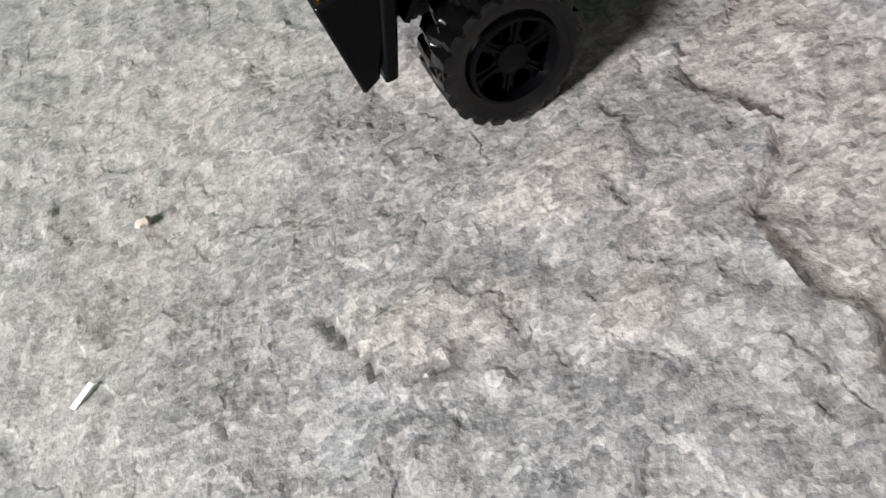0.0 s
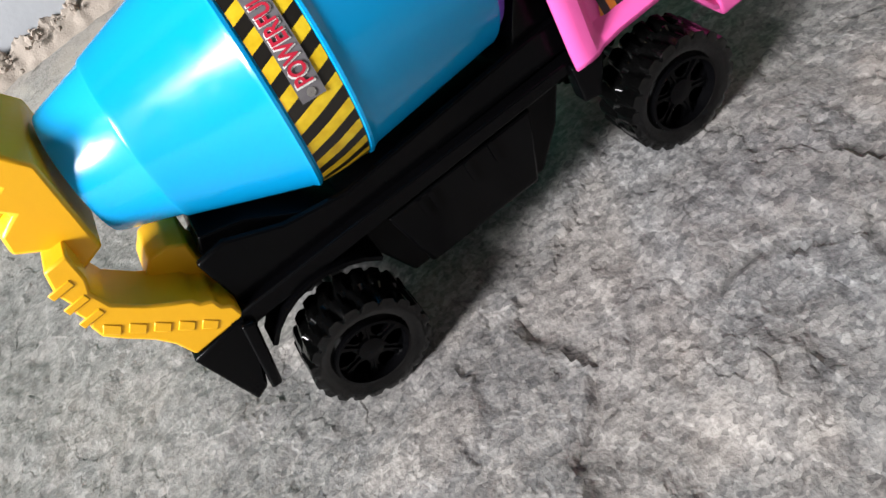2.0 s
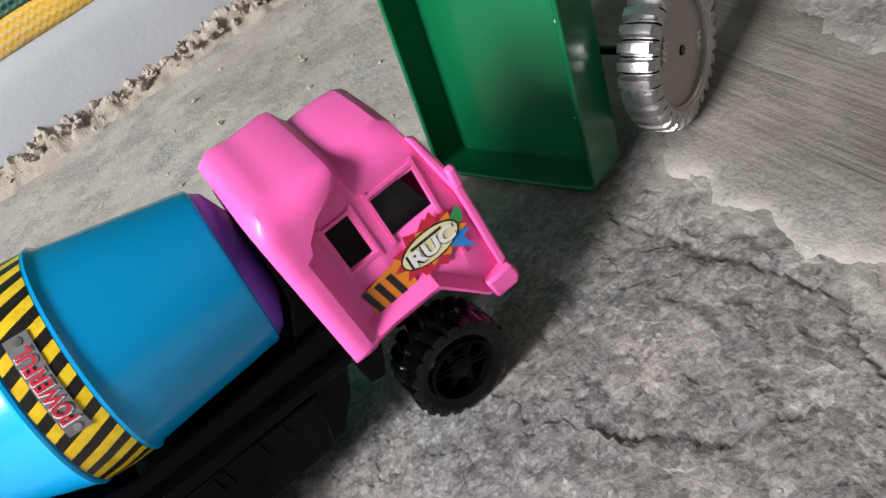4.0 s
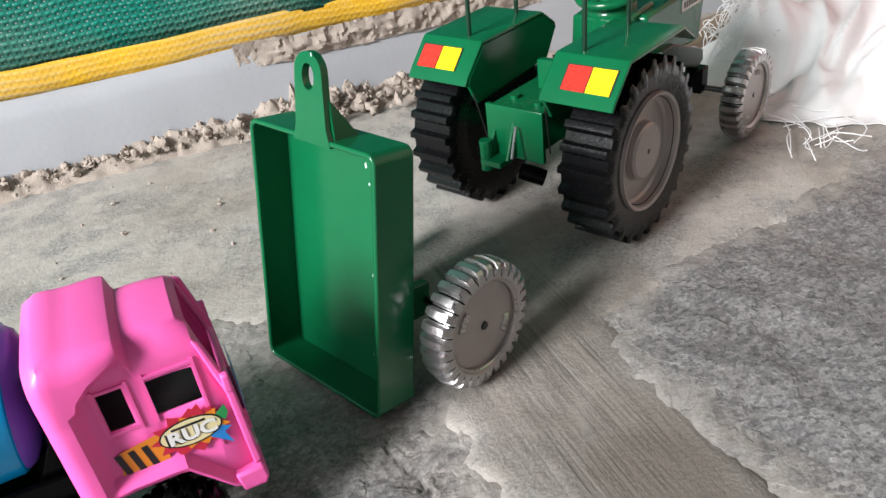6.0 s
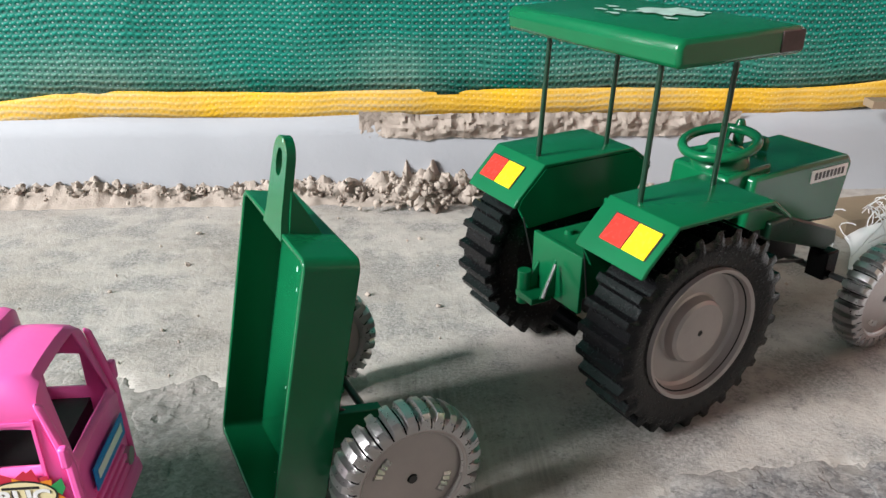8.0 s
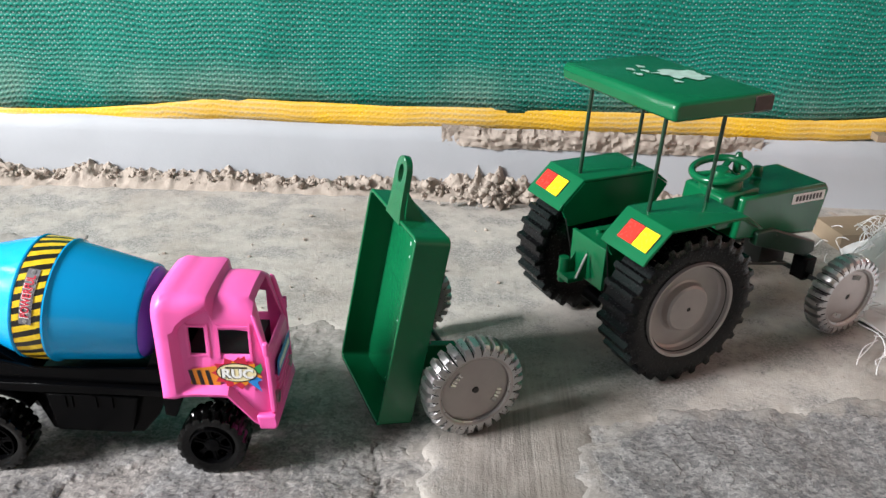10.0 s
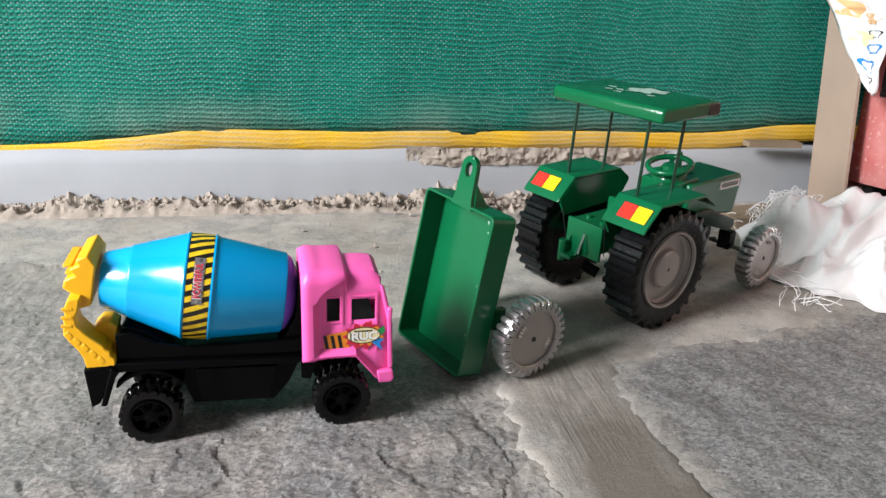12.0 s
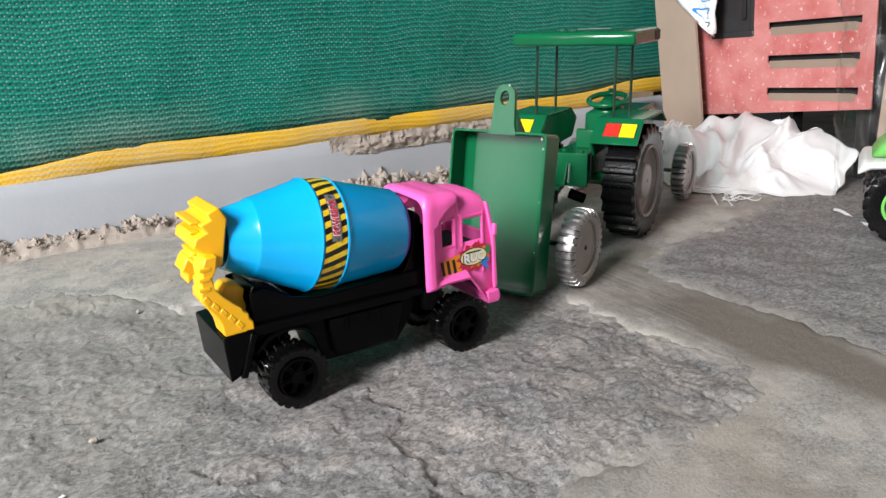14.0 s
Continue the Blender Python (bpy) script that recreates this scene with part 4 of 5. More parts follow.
# near-black block fills the cab, painting in the shade behind the windows
part("cab_shade_block", box(0.196, 0.248, -0.028, 0.028, 0.060, 0.092), DARK, cab)
part("cab_back", box(0.191, 0.1935, -0.032, 0.032, 0.062, 0.118), BLACK, cab)
part("front_bumper", extruded([(0.248, 0.046), (0.2630, 0.046), (0.2645, 0.038), (0.2620, 0.0335), (0.250, 0.0335)], -0.0365, 0.0365), PINK, cab, bevel=0.0015)
for z in (0.052, 0.058, 0.064, 0.070):
    part("grille_bar", box(0.2608, 0.2635, -0.020, 0.020, z, z + 0.003), PINK, cab, bevel=0.0006)
part("front_sticker", box(0.2636, 0.2641, -0.022, 0.022, 0.073, 0.086), INK_BLUE, cab, "blue and white printed front sticker")
part("front_stripe", box(0.2642, 0.2645, -0.018, 0.018, 0.077, 0.082), WHITE, cab)
for side in (-1, 1):
    part("corner_post", extruded([(0.2500, 0.132), (0.2538, 0.130), (0.2615, 0.098), (0.2632, 0.048), (0.2590, 0.046), (0.2572, 0.096)], side * 0.0318 - 0.0018, side * 0.0318 + 0.0018), PINK, cab, bevel=0.0012)
    part("mirror", box(0.2570, 0.2612, side * 0.0345 - 0.0022, side * 0.0345 + 0.0022, 0.099, 0.110), PINK, cab, bevel=0.0012)
    part("headlamp", cylinder((0.2608, side * 0.024, 0.056), (0.2640, side * 0.024, 0.056), 0.005, 20), SILVER, cab, smooth=True)
    # raised frame round the windows and the door line
    y0, y1 = sorted((side * 0.0317, side * 0.0324))
    for a, b, c, d in ((0.2010, 0.2030, 0.0945, 0.1235), (0.2165, 0.2180, 0.0945, 0.1235), (0.2235, 0.2252, 0.0945, 0.1235), (0.2468, 0.2484, 0.066, 0.1235), (0.2030, 0.2165, 0.1205, 0.1222), (0.2252, 0.2468, 0.1205, 0.1222), (0.2030, 0.2165, 0.0955, 0.0972)):
        part("window_frame", box(a, b, y0, y1, c, d), PINK, cab)

# sticker on the cab side
STICK_Y = -0.0328


def spread(x, z):
    """The print runs a little wider and taller towards the front."""
    return 0.2005 + (x - 0.201) * 1.13, 0.0800 + (z - 0.0815) * 1.22


def decal(name, poly, mat, level=0, parent=None):
    y = STICK_Y - 0.00012 * level
    poly = [spread(*p) for p in poly]
    return part(name, ([(x, y, z) for x, z in poly], [tuple(range(len(poly)))]), mat, parent or sticker)


sticker = part("side_sticker", ([(x, STICK_Y, z) for x, z in (spread(0.201, 0.0745), spread(0.221, 0.0720), spread(0.221, 0.0885), spread(0.203, 0.0855))], [(0, 1, 2, 3)]), INK_ORANGE, cab, "printed sticker with stripes, burst and letters")
for k in range(3):
    decal("stripe", [(0.2025 + 0.0055 * k, 0.0742), (0.2053 + 0.0055 * k, 0.0738), (0.2033 + 0.0055 * k, 0.0850), (0.2006 + 0.0055 * k, 0.0848)], INK_BLACK, 1)
burst = []
for k in range(22):
    a = 2 * math.pi * k / 22
    rr = (1.0 if k % 2 else 0.72)
    burst.append((0.2325 + 0.0172 * rr * math.cos(a), 0.0832 + 0.0120 * rr * math.sin(a)))
decal("burst", burst, INK_RED, 1)
decal("burst", [(0.2335 + (x - 0.2335) * 0.82 + 0.003, 0.0835 + (z - 0.0832) * 0.78) for x, z in burst], INK_ORANGE, 2)
decal("wedge", [(0.240, 0.0835), (0.2492, 0.0790), (0.2455, 0.0772), (0.2480, 0.0700), (0.2400, 0.0765), (0.2375, 0.080)], INK_BLUE, 3)
decal("wedge", [(0.243, 0.0870), (0.2488, 0.0910), (0.2495, 0.0865), (0.2475, 0.0830)], INK_GREEN, 3)
decal("wedge", [(0.232, 0.0915), (0.2385, 0.0960), (0.240, 0.0895)], INK_RED, 3)
oval = [(0.2325 + 0.0128 * math.cos(2 * math.pi * k / 28), 0.0838 + 0.0062 * math.sin(2 * math.pi * k / 28)) for k in range(28)]
decal("oval", [(0.2325 + (x - 0.2325) * 1.06, 0.0838 + (z - 0.0838) * 1.12) for x, z in oval], INK_BLACK, 4)
decal("oval", oval, INK_CREAM, 5)
decal("small_print", [(0.225, 0.0880), (0.2395, 0.0880), (0.2395, 0.0868), (0.225, 0.0868)], INK_BLACK, 6)
ruc = lettered("RUC", 0.0100, 0.0004)
for grow, mat, lev in ((1.0, INK_BLACK, 7), (0.94, WHITE, 8)):
    part("lettering", ([(0.2362 + x * 1.25 * grow + 0.0004 * (1 - lev % 2), STICK_Y - 0.00012 * lev, 0.0814 + y * 1.15 * grow + 0.0004 * (1 - lev % 2)) for x, y, _ in ruc[0]], ruc[1]), mat, sticker)


# ==== silver road wheel, shared by trailer and tractor front axle ====
def silver_wheel_meshes(r, width):
    w = width / 2
    tyre = lugged_tyre(r, width, 29, r * 0.105, 0.60, 0.0, 16, True)
    disc = join(turned([(r * 0.80, w * 0.30), (r * 0.80, w * 0.92), (r * 0.74, w * 1.0), (r * 0.71, w * 0.92), (r * 0.69, w * 0.60), (r * 0.50, w * 0.66), (r * 0.12, w * 0.70), (r * 0.07, w * 0.70)], 48), turned([(r * 0.7, -w * 0.7), (0.0001, -w * 0.7)], 32))
    def arc_mark(a0):
        """A raised curved mark on the disc."""
        v = []
        for q in range(9):
            a = a0 + q * 0.075
            lift = w * (0.80 if q % 2 else 0.70)
            v += [(rr * math.cos(a), rr * math.sin(a), lift) for rr in (r * 0.45, r * 0.55)] + [(rr * math.cos(a), rr * math.sin(a), w * 0.60) for rr in (r * 0.44, r * 0.56)]
        return v, [(4 * q + c, 4 * q + d, 4 * q + 4 + d, 4 * q + 4 + c) for q in range(8) for c, d in ((0, 1), (1, 3), (2, 0))]

    pin = turned([(r * 0.07, w * 0.60), (r * 0.05, w * 0.66), (0.0001, w * 0.66)], 16)
    skin = make_mesh("tyre", tyre, SILVER, 30)
    # groove faces set black, painting in the shade between the silver lugs
    skin.materials.append(BLACK)
    strips = len(skin.polygons) // (29 * 16)
    for q in skin.polygons:
        i, row = divmod(q.index, strips)
        if abs((i + 0.5) / 16 % 1.0 - 0.5) > 0.44 and 1 < row < strips - 2:
            q.material_index = 1
    return skin, make_mesh("disc", disc, RIM_GREY, 30), make_mesh("raised_mark", arc_mark(1.0), SILVER), make_mesh("raised_mark", arc_mark(-2.3), SILVER), make_mesh("axle_pin", pin, DARK, 30)


SMALL = silver_wheel_meshes(0.0436, 0.0205)


def silver_wheel(parent, m):
    wheel = new("wheel")
    wheel.parent, wheel.matrix_local = parent, m
    for name, me in zip(("tyre", "disc", "raised_mark", "raised_mark", "axle_pin"), SMALL):
        part(name, me, None, wheel)
    return wheel


# ==== the tipped trailer: local x across, y out of the open side, z up the tray ====
TW, TH, TD = 0.1145, 0.170, 0.030
across = Vector((0.416, -0.909, 0)).normalized()
lean = radians(11)
back = Vector((0.909, 0.416, 0)).normalized()
up = (Vector((0, 0, 1)) * math.cos(lean) + back * math.sin(lean)).normalized()
outward = across.cross(up).normalized()
base = Vector((0.3435, 0.2435, 0.0065)) - across * TW / 2
TRAILER = Matrix.Translation(base) @ Matrix((across, -outward if outward.dot(back) < 0 else outward, up)).transposed().to_4x4()
trailer = thing("toy_trailer", TRAILER, "dark green toy trailer tipped up on its tailboard", "toy trailer")


def rounded_rect(x0, x1, z0, z1, r, n=6):
    pts = []
    for cx, cz, a0 in ((x1 - r, z1 - r, 0), (x0 + r, z1 - r, 90), (x0 + r, z0 + r, 180), (x1 - r, z0 + r, 270)):
        pts += [(cx + r * math.cos(radians(a0 + 90 * k / n)), cz + r * math.sin(radians(a0 + 90 * k / n))) for k in range(n + 1)]
    return pts


outer = rounded_rect(-TW / 2, TW / 2, 0, TH, 0.0065)
inner = rounded_rect(-TW / 2 + 0.0030, TW / 2 - 0.0030, 0.0030, TH - 0.0030, 0.0045)
part("tray_floor", extruded(inner, TD - 0.0040, TD - 0.0010), GREEN, trailer)
nr = len(outer)
part("tray_sides", ([(x, y, z) for y in (0, TD) for poly in (outer, inner) for x, z in poly], [q for k in range(nr) for m in [(k + 1) % nr] for q in ((k, m, nr + m, nr + k), (2 * nr + k, 3 * nr + k, 3 * nr + m, 2 * nr + m), (k, 2 * nr + k, 2 * nr + m, m), (nr + k, nr + m, 3 * nr + m, 3 * nr + k))]), GREEN, trailer, smooth=30, bevel=0.0009)
ear = []
for k in range(13):
    a = math.pi * k / 12
    ear.append((0.0118 * math.cos(a), TH + 0.036 + 0.0118 * math.sin(a)))
ear += [(-0.0135, TH + 0.006), (-0.0165, TH - 0.004), (0.0165, TH - 0.004), (0.0135, TH + 0.006)]
hole = [(0.0052 * math.cos(2 * math.pi * k / 17), TH + 0.034 + 0.0075 * math.sin(2 * math.pi * k / 17)) for k in range(17)]


def holed_plate(outer, inner, y0, y1):
    """A plate with a hole; outer and inner have the same number of points and start on the same side."""
    n = len(outer)
    v = [(x, y, z) for y in (y0, y1) for poly in (outer, inner) for x, z in poly]
    f = []
    for i in range(n):
        j = (i + 1) % n
        f += [(i, j, n + j, n + i), (2 * n + i, 3 * n + i, 3 * n + j, 2 * n + j), (i, 2 * n + i, 2 * n + j, j), (n + i, n + j, 3 * n + j, 3 * n + i)]
    return v, f


EYE_X = 0.005
part("drawbar_eye", moved(holed_plate(ear, hole, -0.0004, 0.0046), Matrix.Translation((EYE_X, 0, 0))), GREEN, trailer, "flat green eye with a round hole", bevel=0.0007)
for side in (-1, 1):
    part("gusset", moved(([(side * 0.016, 0.004, TH), (side * 0.016, 0.022, TH), (side * 0.013, 0.004, TH + 0.022), (side * 0.013, 0.004, TH), (side * 0.013, 0.022, TH), (side * 0.0125, 0.003, TH + 0.022)], [(0, 1, 2), (3, 5, 4), (0, 3, 4, 1), (1, 4, 5, 2), (0, 2, 5, 3)]), Matrix.Translation((EYE_X, 0, 0))), GREEN, trailer)
for k, (x, z, size) in enumerate(((0.052, TH - 0.006, 0.0030), (0.0545, TH - 0.016, 0.0018), (-0.0555, TH - 0.010, 0.0016), (0.0555, 0.100, 0.0013), (-0.054, 0.052, 0.0014), (0.0548, 0.048, 0.0012), (0.010, TH + 0.0465, 0.0018))):
    rough = random.Random(k + 40)
    fleck = [(x + 0.6 * size * rough.uniform(0.3, 0.75) * math.cos(a), -0.0012, z + 0.6 * size * rough.uniform(0.5, 1.5) * math.sin(a)) for a in [2 * math.pi * q / 9 for q in range(9)]]
    part("paint_fleck", (fleck, [tuple(range(9))]), WORN, trailer, "pale spot of worn paint")
hub = TRAILER.inverted() @ Vector((0.423, 0.251, 0.0436))
part("axle_beam", cylinder((-hub.x, hub.y, hub.z), (hub.x, hub.y, hub.z), 0.0026), STEEL, trailer)
for x in (-0.028, 0.028):
    part("axle_bracket", extruded([(x - 0.004, hub.z - 0.012), (x + 0.004, hub.z - 0.012), (x + 0.004, hub.z + 0.012), (x - 0.004, hub.z + 0.012)], TD + 0.0004, hub.y + 0.003), GREEN, trailer, bevel=0.0006)
    part("wire_clip", cylinder((x, TD, hub.z + 0.02), (x, hub.y, hub.z), 0.0012), STEEL, trailer)
for side in (-1, 1):
    silver_wheel(trailer, Matrix.Translation((side * (hub.x - 0.008), hub.y, hub.z)) @ pose(0, 0, 0, 0, 90 * side, 0))


# ==== the tractor ====
FRONT_X, FRONT_Y, HOOD_W = 0.2104, 0.086, 0.034
TRACTOR = pose(0.571, 0.4260, 0, 0, 0, 27)
tractor = thing("toy_tractor", TRACTOR, "dark green toy tractor with canopy and black lugged rear tyres", "toy tractor")
RW = 0.0735
big_tyre = make_mesh("tyre", lugged_tyre(RW, 0.042, 26, 0.0055, 0.40, 0.0, 14), RUBBER, 30)
w = 0.021
big_rim = make_mesh("rim", join(turned([(0.0440, w * 0.62), (0.0475, w * 0.80), (0.0465, w * 1.00), (0.0440, w * 0.96), (0.0420, w * 0.55), (0.0400, w * 0.46), (0.0255, w * 0.40), (0.0240, w * 0.44), (0.0225, w * 0.72), (0.0205, w * 0.80), (0.0022, w * 0.82), (0.0022, w * 0.6)], 56), turned([(0.046, -w * 0.2), (0.0001, -w * 0.2)], 32)), RIM_GREY, 30)
inner_disc = make_mesh("inner_disc", turned([(0.047, -w * 0.8), (0.0001, -w * 0.7)], 32), RUBBER)
pin = make_mesh("axle_pin", turned([(0.0024, w * 0.8), (0.0001, w * 0.8)], 12), DARK)
for side in (-1, 1):
    wheel = new("rear_wheel")
    wheel.parent, wheel.matrix_local = tractor, pose(0, side * 0.0735, RW, 90 if side < 0 else -90, 0, 0)
    part("tyre", big_tyre, None, wheel, "black tyre with straight lugs")
    part("rim", big_rim, None, wheel)
    part("axle_pin", pin, None, wheel)
    part("inner_disc", inner_disc, None, wheel)
    silver_wheel(tractor, pose(FRONT_X, side * FRONT_Y, 0.0436, 90 if side < 0 else -90, 0, 0))
    # fender: top, rear slope, front slope and inner side plate
    y0, y1 = sorted((side * 0.034, side * 0.0945))
    OUT = [(-0.0640, 0.1300), (-0.060, 0.136), (-0.038, 0.1585), (0.046, 0.1585), (0.066, 0.144), (0.066, 0.1415), (0.045, 0.1555), (-0.037, 0.1555), (-0.0575, 0.134), (-0.0612, 0.1290)]
    fender = part("fender", extruded(OUT, y0, y1), GREEN, tractor, bevel=0.0008)
    y0, y1 = sorted((side * 0.0335, side * 0.0365))
    part("fender_side", extruded([(-0.0595, 0.1290), (-0.0575, 0.1345), (-0.037, 0.1553), (0.045, 0.1553), (0.0655, 0.141), (0.050, 0.118), (-0.05, 0.112)], y0, y1), GREEN, fender)
    for k, mat in enumerate((RED, YEL)):
        # red lies to the tractor's left of yellow on both fenders
        yc = side * 0.069 + (0.0100 if k == 0 else -0.0100)
        a, b = Vector((-0.0575, 0, 0.1384)), Vector((-0.0440, 0, 0.1523))
        quad = [a + Vector((0, yc - 0.0095, 0)), a + Vector((0, yc + 0.0095, 0)), b + Vector((0, yc + 0.0095, 0)), b + Vector((0, yc - 0.0095, 0))]
        nn = Vector((-0.0225, 0, 0.022)).normalized()
        pts = [q + nn * 0.0004 for q in quad] + [q + nn * 0.0010 for q in quad]
        part("reflector", ([tuple(q) for q in pts], [(0, 1, 2, 3), (4, 7, 6, 5), (0, 4, 5, 1), (1, 5, 6, 2), (2, 6, 7, 3), (3, 7, 4, 0)]), mat, fender)
    border = [a + Vector((0, side * 0.069 - 0.0205, 0)), a + Vector((0, side * 0.069 + 0.0205, 0)), b + Vector((0, side * 0.069 + 0.0205, 0.0009)), b + Vector((0, side * 0.069 - 0.0205, 0.0009))]
    part("reflector_border", ([tuple(q + nn * 0.00025) for q in border], [(0, 1, 2, 3)]), INK_BLACK, fender)
    for x in (-0.0300, 0.0350):
        part("canopy_post", cylinder((x, side * 0.0530, 0.158), (x + 0.004, side * 0.0530, 0.246), 0.0019, 12), DARK_GREEN, tractor, smooth=True)
    part("tie_rod", cylinder((-0.055, side * 0.034, 0.122), (-0.045, side * 0.030, 0.078), 0.0007, 6), STEEL, tractor)
part("rear_axle", cylinder((0, -0.07, RW), (0, 0.07, RW), 0.006), GREEN, tractor, smooth=True)

canopy = part("canopy", extruded([(-0.042, 0.246), (-0.044, 0.258), (-0.040, 0.2625), (0.058, 0.2635), (0.063, 0.259), (0.062, 0.246)], -0.081, 0.081), GREEN, tractor, "glossy green canopy with a worn white patch", bevel=0.0035)
# thin dark brown piece on the near side, towards the front
part("brown_corner", box(0.040, 0.0600, -0.0818, -0.0800, 0.2485, 0.2610), DARK_BROWN, canopy, "dark brown near front corner", bevel=0.0006)
patch = []
for k in range(26):
    a = 2 * math.pi * k / 26
    rr = 0.5 + 0.5 * random.Random(k + 3).random()
    patch.append((0.028 + 0.027 * rr * math.cos(a), -0.002 + 0.026 * rr * math.sin(a) - 0.25 * 0.027 * math.cos(a), 0.26385))
part("worn_patch", (patch, [tuple(range(26))]), WORN, canopy, "flaked white patch")
for k, (x, y) in enumerate(((-0.004, 0.028), (0.004, 0.018), (-0.010, 0.010), (0.012, 0.036), (0.006, -0.024))):
    part("worn_patch", ([(x + 0.005 * math.cos(a) * (0.6 + 0.4 * math.sin(3 * a + k)), y + 0.006 * math.sin(a), 0.2638) for a in [2 * math.pi * q / 9 for q in range(9)]], [tuple(range(9))]), WORN, canopy)

part("gearbox", join(box(-0.046, 0.085, -0.024, 0.024, 0.078, 0.112), box(0.03, 0.10, -0.026, 0.026, 0.055, 0.09)), GREEN, tractor, bevel=0.0015)
part("seat_block", join(box(-0.006, 0.002, -0.027, 0.006, 0.112, 0.137), box(0.002, 0.020, -0.027, 0.006, 0.112, 0.122)), GREEN, tractor, bevel=0.0012)
for x, y in ((-0.03, 0.012), (-0.018, -0.020), (0.03, 0.0), (-0.035, -0.014)):
    part("bolt_boss", cylinder((x, y, 0.111), (x, y, 0.115), 0.0035, 14), GREEN, tractor, smooth=True)
part("lever", cylinder((0.036, 0.012, 0.11), (0.030, 0.013, 0.128), 0.0016, 8), STEEL, tractor)
part("rear_plate", join(box(-0.050, -0.0462, -0.027, 0.027, 0.070, 0.113), extruded([(-0.062, 0.072), (-0.046, 0.072), (-0.046, 0.110)], -0.001, 0.002), extruded([(-0.064, 0.070), (-0.05, 0.070), (-0.05, 0.092)], 0.018, 0.021)), GREEN, tractor, bevel=0.0006)
part("hitch", join(box(-0.066, -0.048, 0.004, 0.024, 0.066, 0.071), cylinder((-0.060, 0.022, 0.060), (-0.060, 0.022, 0.086), 0.0052, 18)), GREEN, tractor, bevel=0.0006)
part("drawbar", cylinder((-0.050, -0.004, 0.060), (-0.040, -0.02, 0.052), 0.007, 16), BLACK, tractor)
part("rear_pin", cylinder((-0.054, -0.005, 0.100), (-0.066, -0.008, 0.078), 0.0013, 8), SILVER, tractor)

part("dash_box", extruded([(0.078, 0.110), (0.082, 0.146), (0.130, 0.150), (0.135, 0.110)], -0.027, 0.027), GREEN, tractor, bevel=0.0025)
hood = part("hood", extruded([(0.100, 0.100), (0.104, 0.144), (0.216, 0.1455), (0.222, 0.138), (0.214, 0.090)], -HOOD_W, HOOD_W), GREEN, tractor, bevel=0.003)
part("nameplate", box(0.170, 0.2145, -HOOD_W - 0.0009, -HOOD_W - 0.0002, 0.1285, 0.1390), WHITE, hood, "white plate with dark bars")
for k in range(8):
    x = 0.174 + 0.0047 * k
    part("print_bar", box(x, x + 0.0030, -HOOD_W - 0.0012, -HOOD_W - 0.00095, 0.1310, 0.1368), INK_BLACK, hood)
part("exhaust", join(cylinder((0.128, 0.006, 0.146), (0.128, 0.006, 0.172), 0.0042, 16), cylinder((0.128, 0.006, 0.172), (0.128, 0.006, 0.176), 0.0042, 16, 0.0028)), GREEN, tractor, smooth=True)
part("filler_cap", join(cylinder((0.160, 0.008, 0.147), (0.160, 0.008, 0.154), 0.0058, 18), cylinder((0.160, 0.008, 0.154), (0.160, 0.008, 0.157), 0.0058, 18, 0.004)), GREEN, tractor, smooth=True)
steer = new("steering_wheel")
steer.parent, steer.matrix_local = tractor, pose(0.100, 0.0, 0.1635, 0, -12, 0)
part("wheel_ring", ring(0.0270, 0.0038), GREEN, steer, smooth=True)
for k in range(3):
    a = 2 * math.pi * k / 3 + 0.5
    part("spoke", moved(box(0.003, 0.026, -0.0032, 0.0032, -0.0035, -0.001), Matrix.Rotation(a, 4, "Z")), GREEN, steer, bevel=0.0006)
part("steering_column", join(turned([(0.0001, 0.002), (0.008, 0.001), (0.012, -0.004), (0.0205, -0.010), (0.0220, -0.014), (0.0222, -0.032)], 32)), GREEN, steer, smooth=True)
part("front_axle", join(cylinder((FRONT_X, -FRONT_Y, 0.0436), (FRONT_X, FRONT_Y, 0.0436), 0.0028, 12), box(0.168, 0.205, -0.012, 0.012, 0.050, 0.094)), STEEL, tractor)
for side in (-1, 1):
    part("axle_arm", extruded([(0.126, 0.106), (0.150, 0.106), (0.214, 0.082), (0.216, 0.070), (0.204, 0.066), (0.15, 0.084), (0.126, 0.092)], side * 0.034 - 0.005, side * 0.034 + 0.005), DARK_GREEN, tractor, bevel=0.0015)
    part("kingpin_block", box(0.200, 0.216, side * 0.036 - 0.009, side * 0.036 + 0.009, 0.040, 0.0655), BLACK, tractor, bevel=0.0015)
    part("steering_rod", cylinder((0.105, side * 0.030, 0.072), (0.190, side * 0.030, 0.056), 0.0015, 8), STEEL, tractor)


# ==== at the far side: red cabinet, cardboard, sack, bag ====
RX = 1.112
cabinet = thing("red_metal_cabinet", pose(0, 0.50, 0, -4, 0, 0) @ pose(0, -0.50, 0), "worn red sheet-metal cabinet with louvres and a dark window", "cabinet")
YL, YR, ZB = 0.682, 0.335, 0.075
LOUVRES = (0.1335, 0.1895, 0.2465)
pys = [YR, 0.358, 0.526, 0.556, 0.648, YL]
pzs = [ZB, 0.1275, 0.1395, 0.1835, 0.1955, 0.236, 0.2405, 0.2525, 0.60]
cut = {(1, 1), (1, 3), (1, 6)} | {(3, q) for q in (5, 6, 7)}
front = ([(RX, y, z + (0.012 + 0.018 * (YL - y) / (YL - YR) if z == ZB else 0)) for z in pzs for y in pys], [(q * 6 + p, q * 6 + p + 1, (q + 1) * 6 + p + 1, (q + 1) * 6 + p) for q in range(8) for p in range(5) if (p, q) not in cut])
